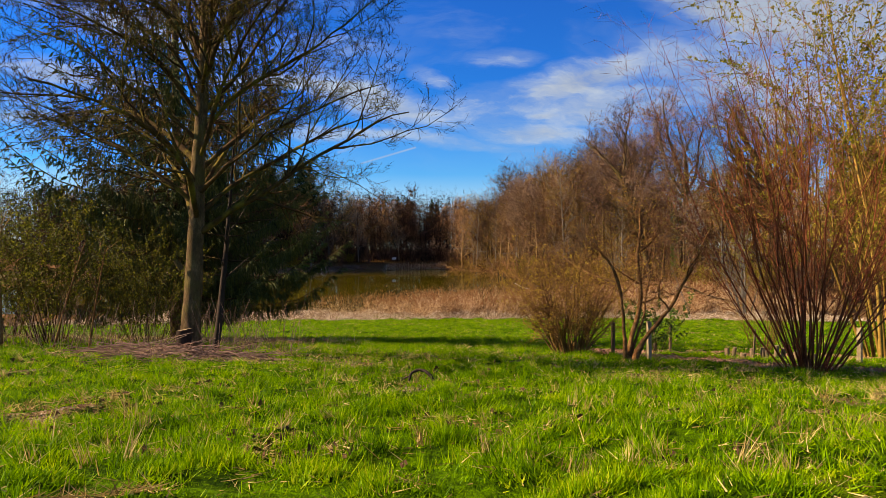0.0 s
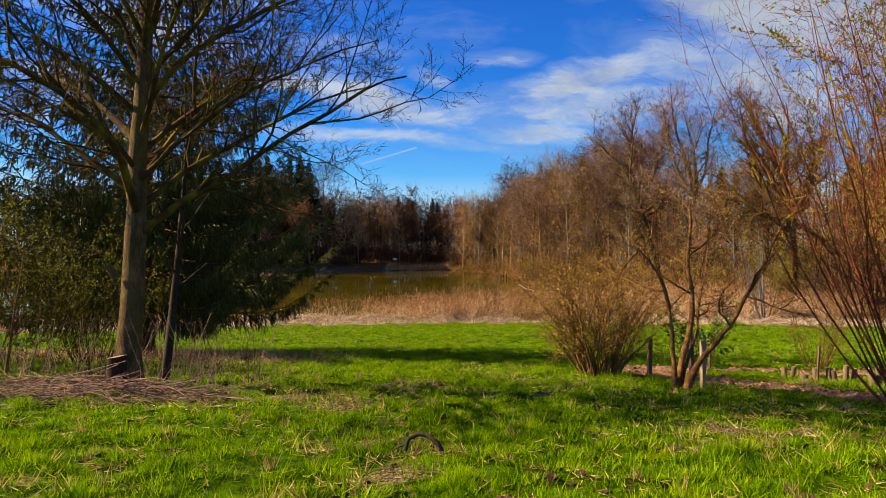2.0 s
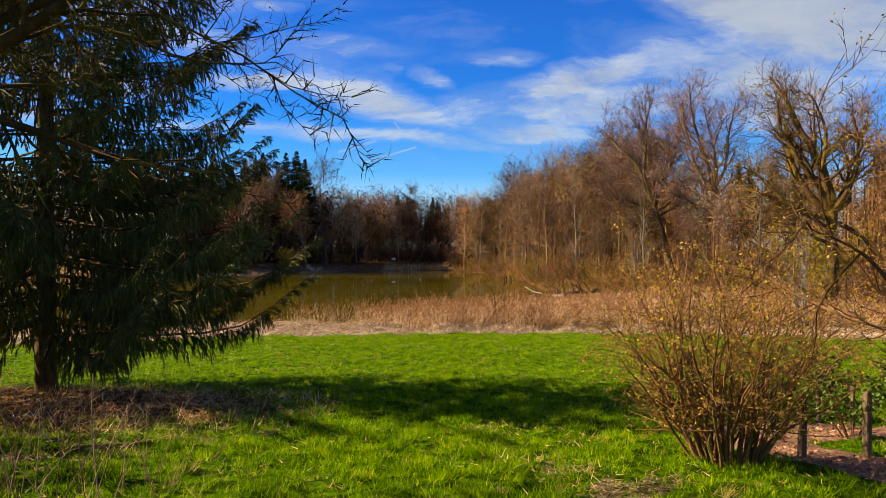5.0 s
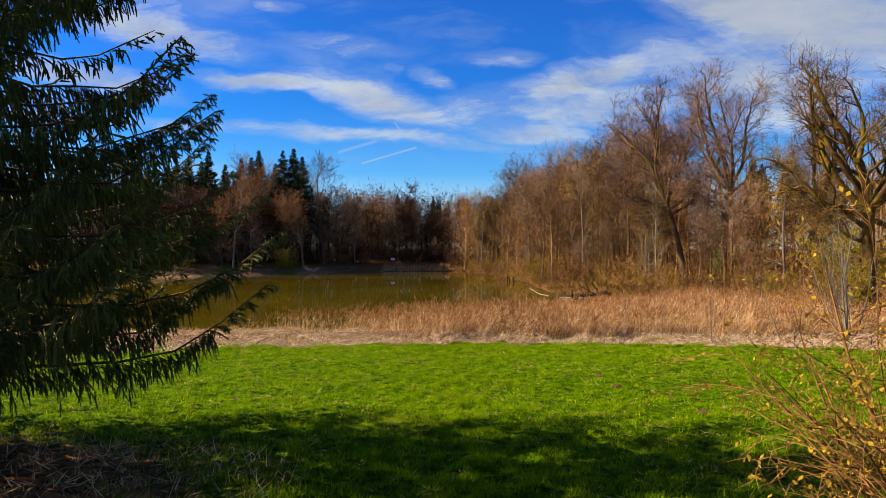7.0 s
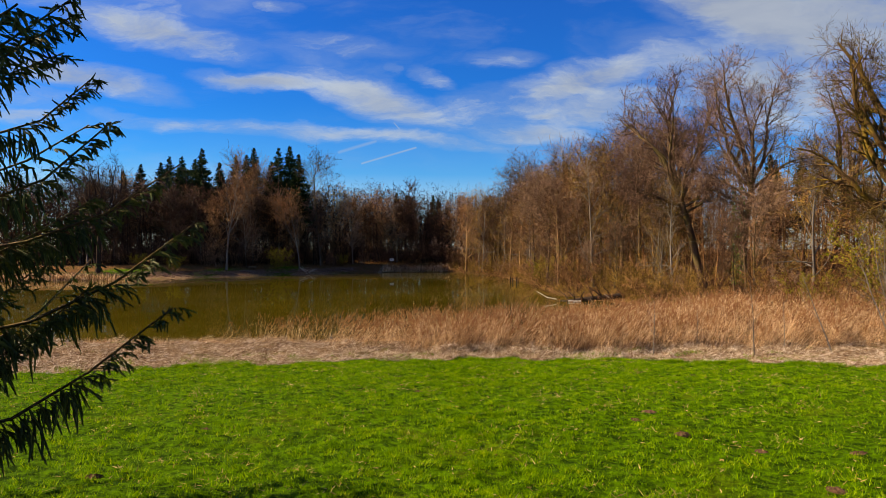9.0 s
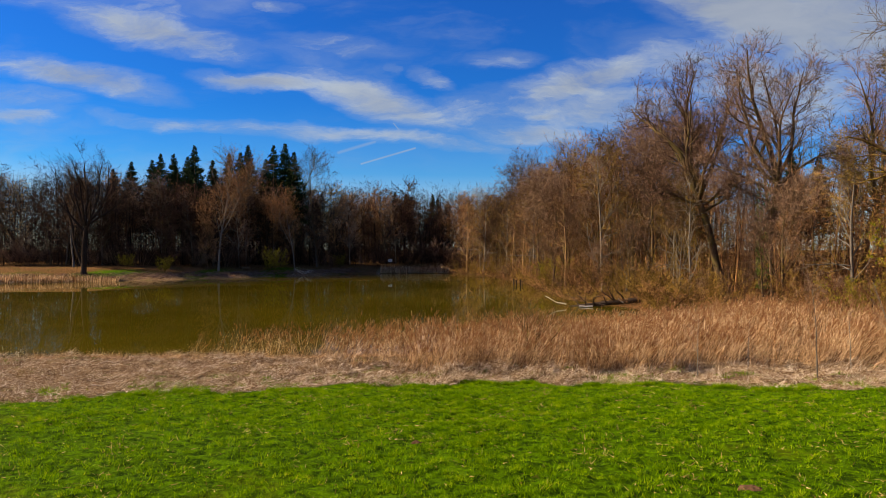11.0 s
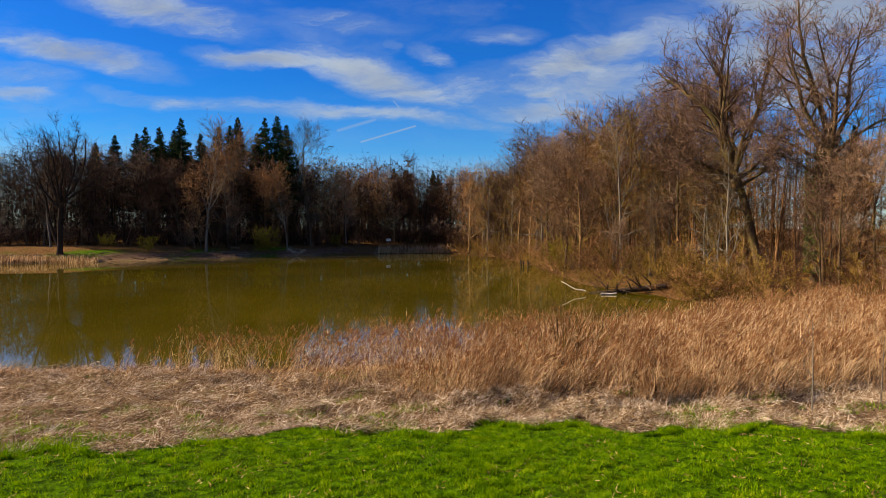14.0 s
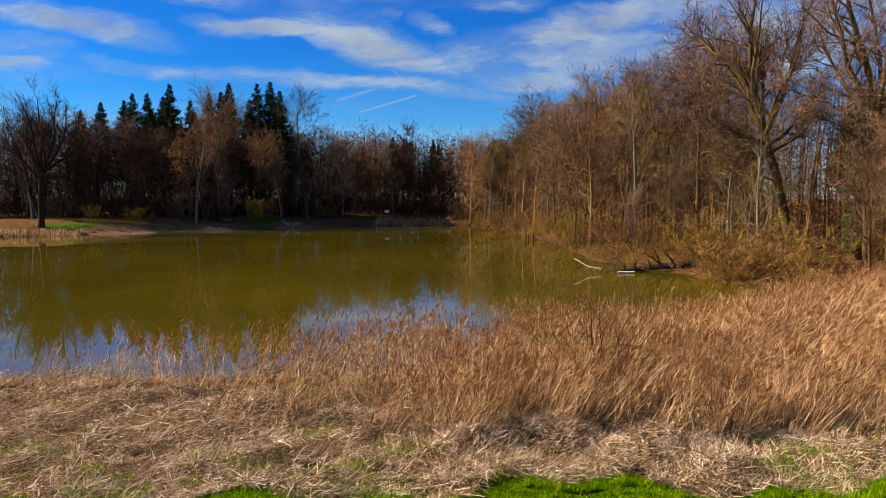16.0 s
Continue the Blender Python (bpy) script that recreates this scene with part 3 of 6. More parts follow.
def bare_tree(name, seed, height, trunk_r, bark, twig, label, counts=(16, 6, 7, 5), first=0.3, spread=48, reach=0.36, lean=(0, 0), up=0.10, wide=0.045, wig=0.10, forks=0):
    """A leafless tree: trunk with limbs, and a crown of branches and twigs. Stands at the origin."""
    rng = np.random.default_rng(seed)
    tree = tagged(new(name), label, "tree")
    T = paths(np.zeros((1, 3)), np.array([[lean[0], lean[1], 1.0]]), height * 0.92, 10, rng, 0.06, 0.05)
    TR = trunk_r * np.linspace(1, 0.10, 10)[None, :] ** 0.9
    TR[0, 0] *= 1.35
    B0, R0 = T, TR
    if forks:
        F, FR = limbs(T, TR, forks, 0.2, 0.5, 26, height * 0.55, 10, rng, 0.7, 0.05, 0.07, 0.08)
        B0, R0 = np.concatenate([T, F]), np.concatenate([TR, FR])
    taper = lambda t: np.clip(1.15 - 0.85 * (t - first) / (1 - first), 0.25, 1.1)
    A, AR = limbs(B0, R0, counts[0], first, 0.97, spread, height * reach, 6, rng, 0.58, up, wig, 0.2, taper)
    g = Geo()
    C, CR = limbs(A, AR, counts[1], 0.15, 1.0, 42, height * 0.13, 4, rng, 0.66, up, wig * 1.4, 0.35, thin=wide * 0.75)
    part("trunk", Geo().tubes(B0, R0, 7).tubes(A, AR, 4).tubes(C, CR, 3), bark, tree)
    E, ER = limbs(C, CR, counts[2], 0.1, 1.0, 42, height * 0.065, 2, rng, 0.6, up, 0.1, thin=0.006)
    g.pick(E, wide * 1.35)
    S, SR = limbs(E, ER, counts[3], 0.1, 1.0, 36, height * 0.042, 2, rng, 0.6, up, 0.1)
    g.pick(S, wide)
    part("crown", g, twig, tree)
    return tree


def gnarled_tree(name, seed, fork, r, lean, boughs, bark, twig, label, wig=0.13, wide=0.030, fine=(8, 8, 6, 4), fade=0.75):
    """A large old tree: a leaning trunk up to the fork, then boughs (place on the trunk, azimuth, rise, length, thickness)."""
    rng = np.random.default_rng(seed)
    tree = tagged(new(name), label, "tree")
    T = paths(np.array([[0, 0, -0.25]]), np.array([[lean[0], lean[1], 1.0]]), fork, 9, rng, 0.02, 0.045)
    TR = r * np.linspace(1, fade, 9)
    TR[0] *= 1.4
    part("trunk", Geo().bole(T[0], TR, 13, 0.05, seed), bark, tree)
    crown = Geo()
    for place, az, rise, length, thick in boughs:
        f = min(place, 0.999) * 8
        k = int(f)
        A = T[0, k] + (T[0, k + 1] - T[0, k]) * (f - k)
        a = radians(az)
        P = paths(A[None], np.array([[math.cos(a), math.sin(a), rise]]), length, 12, rng, 0.035, wig)
        R = r * thick * np.linspace(1, 0.12, 12)[None, :] ** 0.85
        taper = lambda t: np.clip(1.25 - 0.85 * t, 0.3, 1.1)
        B, BR = limbs(P, R, fine[0], 0.2, 1.0, 42, length * 0.40, 9, rng, 0.6, 0.045, wig, 0.2, taper, thin=0.04)
        part("limb", Geo().tubes(P, R, 8).tubes(B, BR, 5), bark, tree)
        B, BR = np.concatenate([P[:, 3:], B]), np.concatenate([R[:, 3:], BR])
        C, CR = limbs(B, BR, fine[1], 0.15, 1.0, 42, length * 0.15, 4, rng, 0.55, 0.05, wig, 0.35, thin=0.02)
        E, ER = limbs(C, CR, fine[2], 0.15, 1.0, 44, 0.55 + length * 0.04, 2, rng, 0.6, 0.06, 0.1)
        S, SR = limbs(E, ER, fine[3], 0.15, 1.0, 40, 0.42 + length * 0.022, 2, rng, 0.6, 0.06, 0.1)
        crown.tubes(C, CR, 4).pick(E, wide * 1.3).pick(S, wide)
    part("crown", crown, twig, tree)
    return tree


def thicket(name, seed, stems, height, bark, label, counts=(7, 6), leaf=None, leaf_size=0.05, leaf_n=0, splay=30, stem_r=0.018, spread=35, up=0.04, base=0.25, single=False, wide=0.0, more=0, bow=1.0, wander=0.06):
    """A many-stemmed shrub: stems from one stool, branches, twigs, and buds or leaves."""
    rng = np.random.default_rng(seed)
    bush = tagged(new(name), label, "shrub")
    a = rng.uniform(0, 2 * math.pi, stems)
    q = np.sqrt(rng.uniform(0.02, 1, stems))
    start = np.stack([np.cos(a) * q * base, np.sin(a) * q * base, np.full(stems, -0.05)], 1)
    lean = np.tan(np.radians(splay)) * q ** bow
    d = np.stack([np.cos(a) * lean, np.sin(a) * lean, np.ones(stems)], 1)
    K = 6 if wide else 9
    T = paths(start, d, height * rng.uniform(0.7, 1.08, stems), K, rng, up, wander)
    TR = (stem_r * rng.uniform(0.6, 1.4, stems))[:, None] * np.linspace(1, 0.18, K)[None, :]
    if single:
        for i in range(stems):
            part("stem", Geo().tubes(T[i:i + 1], TR[i:i + 1], 5), bark, bush)
    else:
        part("wood", Geo().tubes(T, TR, 3 if wide else 5), bark, bush)
    A, AR = limbs(T, TR, counts[0], 0.2, 1.0, spread, height * 0.22, 3 if wide else 5, rng, 0.55, up, 0.12, 0.3, thin=0.003)
    C, CR = limbs(A, AR, counts[1], 0.1, 1.0, 40, height * 0.09, 2 if wide else 3, rng, 0.6, up, 0.15, 0.4, thin=0.0025)
    g = Geo()
    if wide:
        g.tubes(A, AR, 3).pick(C, wide)
        S, SR = limbs(C, CR, 3, 0.1, 1.0, 38, height * 0.06, 2, rng, 0.6, up, 0.1)
        g.pick(S, wide * 0.9)
    else:
        g.tubes(A, AR, 4).tubes(C, CR, 3)
        if more:
            S, SR = limbs(C, CR, more, 0.1, 1.0, 42, height * 0.05, 2, rng, 0.6, up, 0.1)
            g.pick(S, 0.007)
    part("crown", g, bark, bush)
    if leaf:
        k = rng.integers(0, len(C), leaf_n)
        w = rng.uniform(0.2, 1, leaf_n)[:, None]
        part("foliage", Geo().leaves(C[k, 0] * (1 - w) + C[k, -1] * w, leaf_size, rng), leaf, bush, shade=False)
    return bush


def spruce_tree(x, y, height, radius):
    """A big spruce with drooping boughs that rise at their tips, hung with needled twigs."""
    rng = np.random.default_rng(5)
    tree = tagged(new("spruce_tree"), "tall dark green spruce with drooping boughs down to the grass", "tree")
    T = paths(np.zeros((1, 3)), np.array([[0, 0, 1.0]]), height, 14, rng, 0.2, 0.01)
    part("trunk", Geo().bole(T[0], 0.26 * np.linspace(1, 0.05, 14), 14, 0.05, 2), M_BARK, tree)
    hs = np.concatenate([np.arange(1.8, 6.0, 0.42), np.arange(6.0, 10.0, 0.60), np.arange(10.0, height - 0.3, 0.75)])
    H = np.repeat(hs, 6) + rng.uniform(-0.18, 0.18, len(hs) * 6)
    N = len(H)
    az = (np.tile(np.arange(6), len(hs)) + np.repeat(rng.uniform(0, 6, len(hs)), 6)) * math.pi / 3 + rng.uniform(-0.35, 0.35, N)
    L = radius * np.clip(1 - H / height, 0.02, 1) ** 0.55 * rng.uniform(0.82, 1.06, N) * np.interp(H, [1.2, 2.6], [0.86, 1.0])
    out = np.stack([np.cos(az), np.sin(az), np.zeros(N)], 1)
    s = np.linspace(0, 1, 8)
    sag = (-0.26 * s - 0.02 * s * s + 0.36 * s ** 3.4)
    P = np.stack([np.zeros(N), np.zeros(N), H], 1)[:, None, :] + out[:, None, :] * (L[:, None] * s[None, :])[..., None]
    lift = 0.40 * np.clip(H / height, 0, 1) + np.interp(H, [1.2, 3.2], [0.06, 0.0])
    P[:, :, 2] += L[:, None] * (sag[None, :] * (1.1 - 0.4 * H / height)[:, None] + lift[:, None] * s[None, :])
    P[:, 1:] += rng.normal(size=(N, 7, 3)) * 0.04
    R = (0.012 + 0.006 * L)[:, None] * np.linspace(1, 0.25, 8)[None, :]
    for b in range(N):
        near = H[b] < 9.5 and math.cos(az[b] + 0.35) > 0.25
        n = 18 + int((13.0 if near else 4.0) * L[b]) if H[b] < 13.5 else 9
        t = 0.10 + 0.90 * (np.arange(n) + rng.uniform(0, 1, n)) / n
        f = np.clip(t * 7, 0, 6.999)
        i = f.astype(int)
        w = (f - i)[:, None]
        A = P[b, i] * (1 - w) + P[b, i + 1] * w
        D = unit(P[b, i + 1] - P[b, i])
        S = unit(np.cross(D, np.array([0, 0, 1.0]))) * np.where(np.arange(n) % 2, 1, -1)[:, None]
        D2 = unit(D * 0.8 + S * rng.uniform(0.4, 1.0, (n, 1)) + np.array([0, 0, -1.0]) * rng.uniform(0.05, 0.55, (n, 1)))
        L2 = (0.15 * L[b] * (1.1 - t)) * rng.uniform(0.7, 1.3, n) + 0.15
        Q = paths(A, D2, L2, 4, rng, -0.16, 0.08)
        nv = 6 if near else 4 if H[b] < 7 else 3 if H[b] < 13.5 else 2
        f2 = rng.uniform(0.1, 2.9, (n, nv))
        i2 = f2.astype(int)
        r2 = np.arange(n)[:, None]
        A2 = Q[r2, i2] + (Q[r2, i2 + 1] - Q[r2, i2]) * (f2 - i2)[..., None]
        hang = np.where(t < 0.82, 1.3, 0.15)[:, None, None]
        D3 = unit(unit(Q[r2, i2 + 1] - Q[r2, i2]) * 0.55 + hang * np.array([0, 0, -1.0]) + rng.normal(0, 0.28, (n, nv, 3)))
        V = paths(A2.reshape(-1, 3), D3.reshape(-1, 3), (rng.uniform(0.16, 0.40, (n, nv)) * np.where(t < 0.82, 1, 0.5)[:, None]).ravel(), 3, rng, -0.15, 0.08)
        bough = part("bough", Geo().tubes(P[b:b + 1], R[b:b + 1], 3).pick(Q, 0.014), M_BARK, tree)
        tips = np.concatenate([P[b:b + 1, 5:8], Q[:, 1:4], V])
        M = len(tips)
        g = Geo()
        g.fingers(tips, 0.030 if near else 0.045, rng)
        k = 5 if near else 1
        w = rng.uniform(0.2, 2, (M, k))
        j = np.clip(w.astype(int), 0, 1)
        w = (w - j)[..., None]
        rr = np.arange(M)[:, None]
        A = tips[rr, j] * (1 - w) + tips[rr, j + 1] * w
        D = unit(unit(tips[rr, j + 1] - tips[rr, j]) + 0.9 * unit(rng.normal(size=(M, k, 3))))
        g.slivers(A.reshape(-1, 3), D.reshape(-1, 3), rng.uniform(0.035, 0.07, M * k), np.full(M * k, 0.013), rng)
        part("needles", g, M_NEEDLE, bough, shade=False)
    return at(tree, x, y)


def far_fir(seed, height):
    rng = np.random.default_rng(seed)
    tree = tagged(new("fir_tree"), "dark green conifer standing in the far wood", "tree")
    T = np.stack([np.zeros(6), np.zeros(6), np.linspace(0, height, 6)], 1)[None]
    part("trunk", Geo().tubes(T, 0.28 * np.linspace(1, 0.03, 6)[None], 6), M_BARK_FOREST, tree)
    H = height * (0.30 + 0.69 * rng.uniform(0, 1, 420) ** 0.8)
    N = len(H)
    az = rng.uniform(0, 2 * math.pi, N)
    L = (0.23 * height * np.clip(1 - H / height, 0.0, 1) ** 0.85 + 0.12) * rng.uniform(0.5, 1.15, N)
    out = np.stack([np.cos(az), np.sin(az), -0.25 + 0.5 * H / height], 1)
    P = paths(np.stack([0 * H, 0 * H, H], 1), out, L, 3, rng, 0.02, 0.05)
    tw, _ = limbs(P, np.full((N, 3), 0.02), 8, 0.1, 1.0, 45, 1.0, 2, rng, 1, -0.10, 0.05, shape=lambda t: (0.25 + 0.33 * L)[:, None] * np.ones_like(t))
    g = Geo().pick(P, 0.25)
    ln = np.linalg.norm(tw[:, 1] - tw[:, 0], axis=1)
    g.slivers(tw[:, 0], unit(tw[:, 1] - tw[:, 0]), ln, ln * 0.36, rng)
    part("crown", g, M_FIR_FAR, tree, shade=False)
    return tree


def scatter(kinds, spots, seed, lo=0.85, hi=1.15):
    """Stand copies of the kinds at the spots; the first of each kind is itself put up."""
    rng = np.random.default_rng(seed)
    used = set()
    for x, y, s in spots:
        k = int(rng.integers(0, len(kinds)))
        size = s * rng.uniform(lo, hi)
        m = pose(x, y, ground_z(x, y) - 0.15, 0, 0, rng.uniform(0, 360))
        if k in used:
            ob = copy_thing(kinds[k], m)
        else:
            ob = kinds[k]
            used.add(k)
        ob.matrix_basis = m @ Matrix.Diagonal((size, size, size, 1))
    for k, ob in enumerate(kinds):
        if k not in used:
            for o in (*ob.children_recursive, ob):
                bpy.data.objects.remove(o)


# the broad-crowned tree near the start


def broad_tree(x, y):
    rng = np.random.default_rng(12)
    tree = tagged(new("bare_tree"), "leafless broad tree with mossy trunk beside a brush pile", "tree")
    T = paths(np.zeros((1, 3)), np.array([[0.02, 0, 1.0]]), 9.5, 14, rng, 0.05, 0.035)
    TR = 0.195 * np.linspace(1, 0.12, 14)[None, :] ** 0.8
    TR[0, 0] *= 1.3
    g = Geo().bole(T[0], TR[0], 20, 0.04, 3)
    stub = paths(np.array([[-0.13, -0.08, 1.75]]), np.array([[-0.5, -0.3, 0.9]]), 0.22, 3, rng, 0, 0.01)
    g.tubes(stub, np.array([[0.06, 0.055, 0.05]]), 8)
    part("trunk", g, M_BARK, tree)
    twigs = Geo()
    n = 44
    t = np.linspace(0.25, 0.97, n) + rng.uniform(-0.01, 0.01, n)
    az = np.arange(n) * 2.4 + rng.uniform(-0.4, 0.4, n)
    for i in range(n):
        f = t[i] * 13
        k = min(int(f), 12)
        A = T[0, k] + (T[0, k + 1] - T[0, k]) * (f - k)
        rise = np.interp(t[i], [0.25, 0.5, 1.0], [0.9, 1.15, 1.8])
        ln = np.interp(t[i], [0.25, 0.45, 0.7, 1.0], [4.8, 5.2, 4.3, 2.0]) * rng.uniform(0.8, 1.1)
        L = paths(A[None], np.array([[math.cos(az[i]), math.sin(az[i]), rise]]), ln, 16, rng, -0.020, 0.095)
        r = np.interp(t[i], [0.25, 1.0], [0.060, 0.027]) * rng.uniform(0.8, 1.15)
        LR = r * np.linspace(1, 0.14, 16)[None, :] ** 0.9 * rng.uniform(0.82, 1.2, (1, 16))
        B, BR = limbs(L, LR, 5, 0.2, 0.8, 38, ln * 0.5, 8, rng, 0.62, 0.04, 0.16, 0.2)
        part("limb", Geo().tubes(L, LR, 7).tubes(B, BR, 5), M_TWIG_DARK, tree, "dark limb tufted with yellow-green moss")
        B, BR = np.concatenate([L[:, 2::2][:, -7:], B[:, 1:]]), np.concatenate([LR[:, 2::2][:, -7:], BR[:, 1:]])
        C, CR = limbs(B, BR, 11, 0.1, 1.0, 48, 0.75, 4, rng, 0.5, 0.10, 0.16, 0.4, thin=0.0055)
        E, ER = limbs(C, CR, 7, 0.15, 1.0, 46, 0.26, 3, rng, 0.7, 0.10, 0.2, 0.5, thin=0.004)
        S, SR = limbs(E, ER, 5, 0.2, 1.0, 48, 0.12, 2, rng, 0.7, 0.1, 0.1)
        twigs.tubes(C, CR, 3).pick(E, 0.013).pick(S, 0.009)
    part("crown", twigs, M_TWIG_DARK, tree)
    return at(tree, x, y)


broad_tree(-5.1, 13.2)
spruce_tree(-10.3, 25.4, 21.0, 7.2)

hazel = thicket("hazel_bush", 21, 52, 7.0, M_HAZEL, "tall many-stemmed hazel with reddish brown bare rods", (8, 5), splay=41, stem_r=0.0175, spread=32, base=0.42, bow=0.8, up=0.045, single=True, more=3, wander=0.075)
at(hazel, 7.42, 13.3)
shrub = thicket("budding_shrub", 22, 60, 3.1, M_STEM_TAN, "bushy brown shrub breaking into yellow leaf buds", (8, 5), M_BUD, 0.042, 7000, splay=29, stem_r=0.023, spread=46, base=0.36, single=True, more=4, bow=1.6, up=0.01, wander=0.13)
at(shrub, 3.5, 18.1)


def crooked_tree(x, y):
    rng = np.random.default_rng(31)
    tree = tagged(new("crooked_tree"), "small crooked leafless tree with several leaning trunks", "tree")
    # four stems from one stool: (x, height) of each at even steps
    ways = [[(-0.06, 0), (-0.07, 0.6), (-0.10, 1.2), (-0.2, 1.9), (-0.5, 2.5), (-1.1, 2.85), (-1.8, 2.9)],
            [(0.02, 0), (0.15, 0.6), (0.34, 1.1), (0.42, 1.6), (0.38, 2.3), (0.46, 3.0), (0.5, 3.6)],
            [(0.10, 0), (0.38, 0.6), (0.70, 0.95), (1.0, 1.4), (1.25, 1.95), (1.55, 2.5), (1.8, 3.1)],
            [(0.06, 0), (0.28, 0.6), (0.50, 1.0), (0.52, 1.4), (0.72, 1.9), (0.85, 2.5), (0.9, 3.1)]]
    T = np.zeros((4, 15, 3))
    s = np.linspace(0, 6, 15)
    for i, way in enumerate(ways):
        way = np.array(way)
        for ax, c in ((0, 0), (2, 1)):
            v = np.interp(s, range(7), way[:, c])
            v[1:-1] = (v[:-2] + 2 * v[1:-1] + v[2:]) / 4
            T[i, :, ax] = v + rng.normal(0, 0.012, 15)
        T[i, :, 1] = (0.0, 0.08, -0.06, 0.1)[i] + s * (0.03, 0.10, -0.05, 0.12)[i]
    T[:, 0, 2] = -0.06
    TR = np.array([0.048, 0.070, 0.066, 0.036])[:, None] * np.linspace(1, 0.25, 15)[None, :] * (1 + 0.10 * rng.normal(size=(4, 15)))
    TR[:, :2] *= np.array([1.35, 1.12])
    crown, buds = Geo(), []
    for i in range(4):
        part("trunk", Geo().bole(T[i], TR[i], 11, 0.07, i), M_THORN, tree, "flaking lichen-spotted trunk")
        A, AR = limbs(T[i:i + 1], TR[i:i + 1], 7, 0.38, 1.0, 60, 1.5, 7, rng, 0.5, 0.03, 0.22, 0.25)
        U, UR = limbs(T[i:i + 1], TR[i:i + 1], (1, 2, 1, 1)[i], 0.5, 0.8, 30, 2.6, 8, rng, 0.32, 0.30, 0.05, 0.2)
        A2, AR2 = limbs(A, AR, 3, 0.3, 0.9, 46, 0.85, 5, rng, 0.6, 0.04, 0.22, 0.3)
        crown.tubes(A, AR, 5).tubes(U, UR, 4).tubes(A2, AR2, 4)
        for X, XR, n in ((A, AR, 7), (A2, AR2, 4), (U, UR, 7)):
            C, CR = limbs(X, XR, n, 0.1, 1.0, 46, 0.45, 4, rng, 0.5, 0.06, 0.18, 0.3, thin=0.0035)
            E, ER = limbs(C, CR, 5, 0.1, 1.0, 45, 0.18, 2, rng, 0.6, 0.06, 0.15)
            crown.tubes(C, CR, 3).pick(E, 0.008)
            buds.append(E[:, 1])
    part("crown", crown, M_THORN, tree)
    buds = np.concatenate(buds)
    part("foliage", Geo().leaves(buds[rng.integers(0, len(buds), 3200)], 0.03, rng), M_BUD, tree, shade=False)
    return at(tree, x, y)


crooked_tree(4.25, 15.1)

# willow in fresh leaf by the path, and thin bushes under the spruce
leafy = thicket("leafy_willow", 41, 22, 12.0, M_TWIG_OLIVE, "tall willow in fresh yellow-green leaf", (9, 6), M_LEAF, 0.095, 20000, splay=16, stem_r=0.05, base=0.8, wide=0.02, single=True)
at(leafy, 13.6, 19.8)
willow = copy_thing(leafy, leafy.matrix_basis)
at(willow, 18.5, 25.0, 130, 0.95)
at(copy_thing(leafy, Matrix()), 45.0, 64.0, 40, 0.95)
under = [thicket("leafy_bush", 50 + i, 14, 3.4, M_TWIG_DARK, "thin leggy bush with small dull green leaves", (7, 6), M_LEAF_DULL, 0.055, 5200, splay=30, stem_r=0.014, wide=0.008) for i in range(2)]
scatter(under, [(-12.8, 15.6, 1.0), (-10.6, 17.5, 1.15), (-9.2, 15.6, 1.0), (-8.0, 17.4, 0.85), (-14.0, 18.5, 1.2), (-11.6, 13.4, 0.9), (-16.0, 16.5, 1.2), (-7.0, 15.8, 0.7), (-17.5, 21, 1.3), (-13.5, 20.5, 1.2), (-15.5, 13.5, 1.0)], 3)

# right-hand wood along the shore
old_oaks = [
    (33.2, 104.0, gnarled_tree("oak_tree", 201, 12.6, 0.50, (-0.29, 0.0), [(1.0, 150, 2.6, 16, 0.72), (1.0, 95, 4.0, 17, 0.7), (0.97, 25, 3.0, 16, 0.64), (0.98, 195, 1.5, 13, 0.55), (0.90, 178, 0.16, 10, 0.5), (0.9, -10, 0.5, 8, 0.4), (0.78, 165, 0.3, 7, 0.33), (0.95, 280, 1.2, 10, 0.5), (0.95, 70, 1.2, 10, 0.5), (0.82, 330, 0.6, 6, 0.33), (0.6, 190, 0.2, 5, 0.25)],
                               M_OAK, M_TWIG_PURPLE, "tall leafless oak with a leaning trunk and a long low limb")),
    (34.9, 97.0, gnarled_tree("oak_tree", 202, 13.0, 0.42, (-0.07, 0.0), [(1.0, 90, 8, 15, 0.8), (1.0, 160, 1.9, 13, 0.6), (1.0, 20, 1.9, 13, 0.6), (0.9, 190, 0.7, 9, 0.45), (0.95, 350, 1.0, 9, 0.45), (0.98, 270, 1.5, 11, 0.5), (0.98, 60, 2.4, 13, 0.5), (0.8, 175, 0.15, 7, 0.33), (0.72, 10, 0.2, 6, 0.3), (0.98, 130, 1.1, 11, 0.5)],
                              M_OAK, M_TWIG_PURPLE, "tall leafless oak with an ivy-clad upright trunk")),
    (33.8, 66.5, gnarled_tree("oak_tree", 203, 9.0, 0.55, (-0.12, 0.0), [(1.0, 80, 6, 14, 0.8), (1.0, 175, 0.6, 11, 0.6), (0.95, 188, 0.28, 10, 0.55), (1.0, 150, 1.3, 12, 0.55), (1.0, 20, 0.9, 11, 0.6), (0.9, 0, 0.3, 9, 0.45), (1.0, 270, 1.0, 9, 0.5), (0.82, 195, 0.06, 8, 0.4), (1.0, 50, 1.7, 12, 0.5), (1.0, 200, 1.5, 11, 0.5), (0.7, 170, 0.1, 6, 0.3)],
                              M_OAK_MOSSY, M_TWIG_DARK, "gnarled old oak with crooked mossy limbs at the wood's edge", 0.19, 0.024, (7, 7, 6, 3)))]
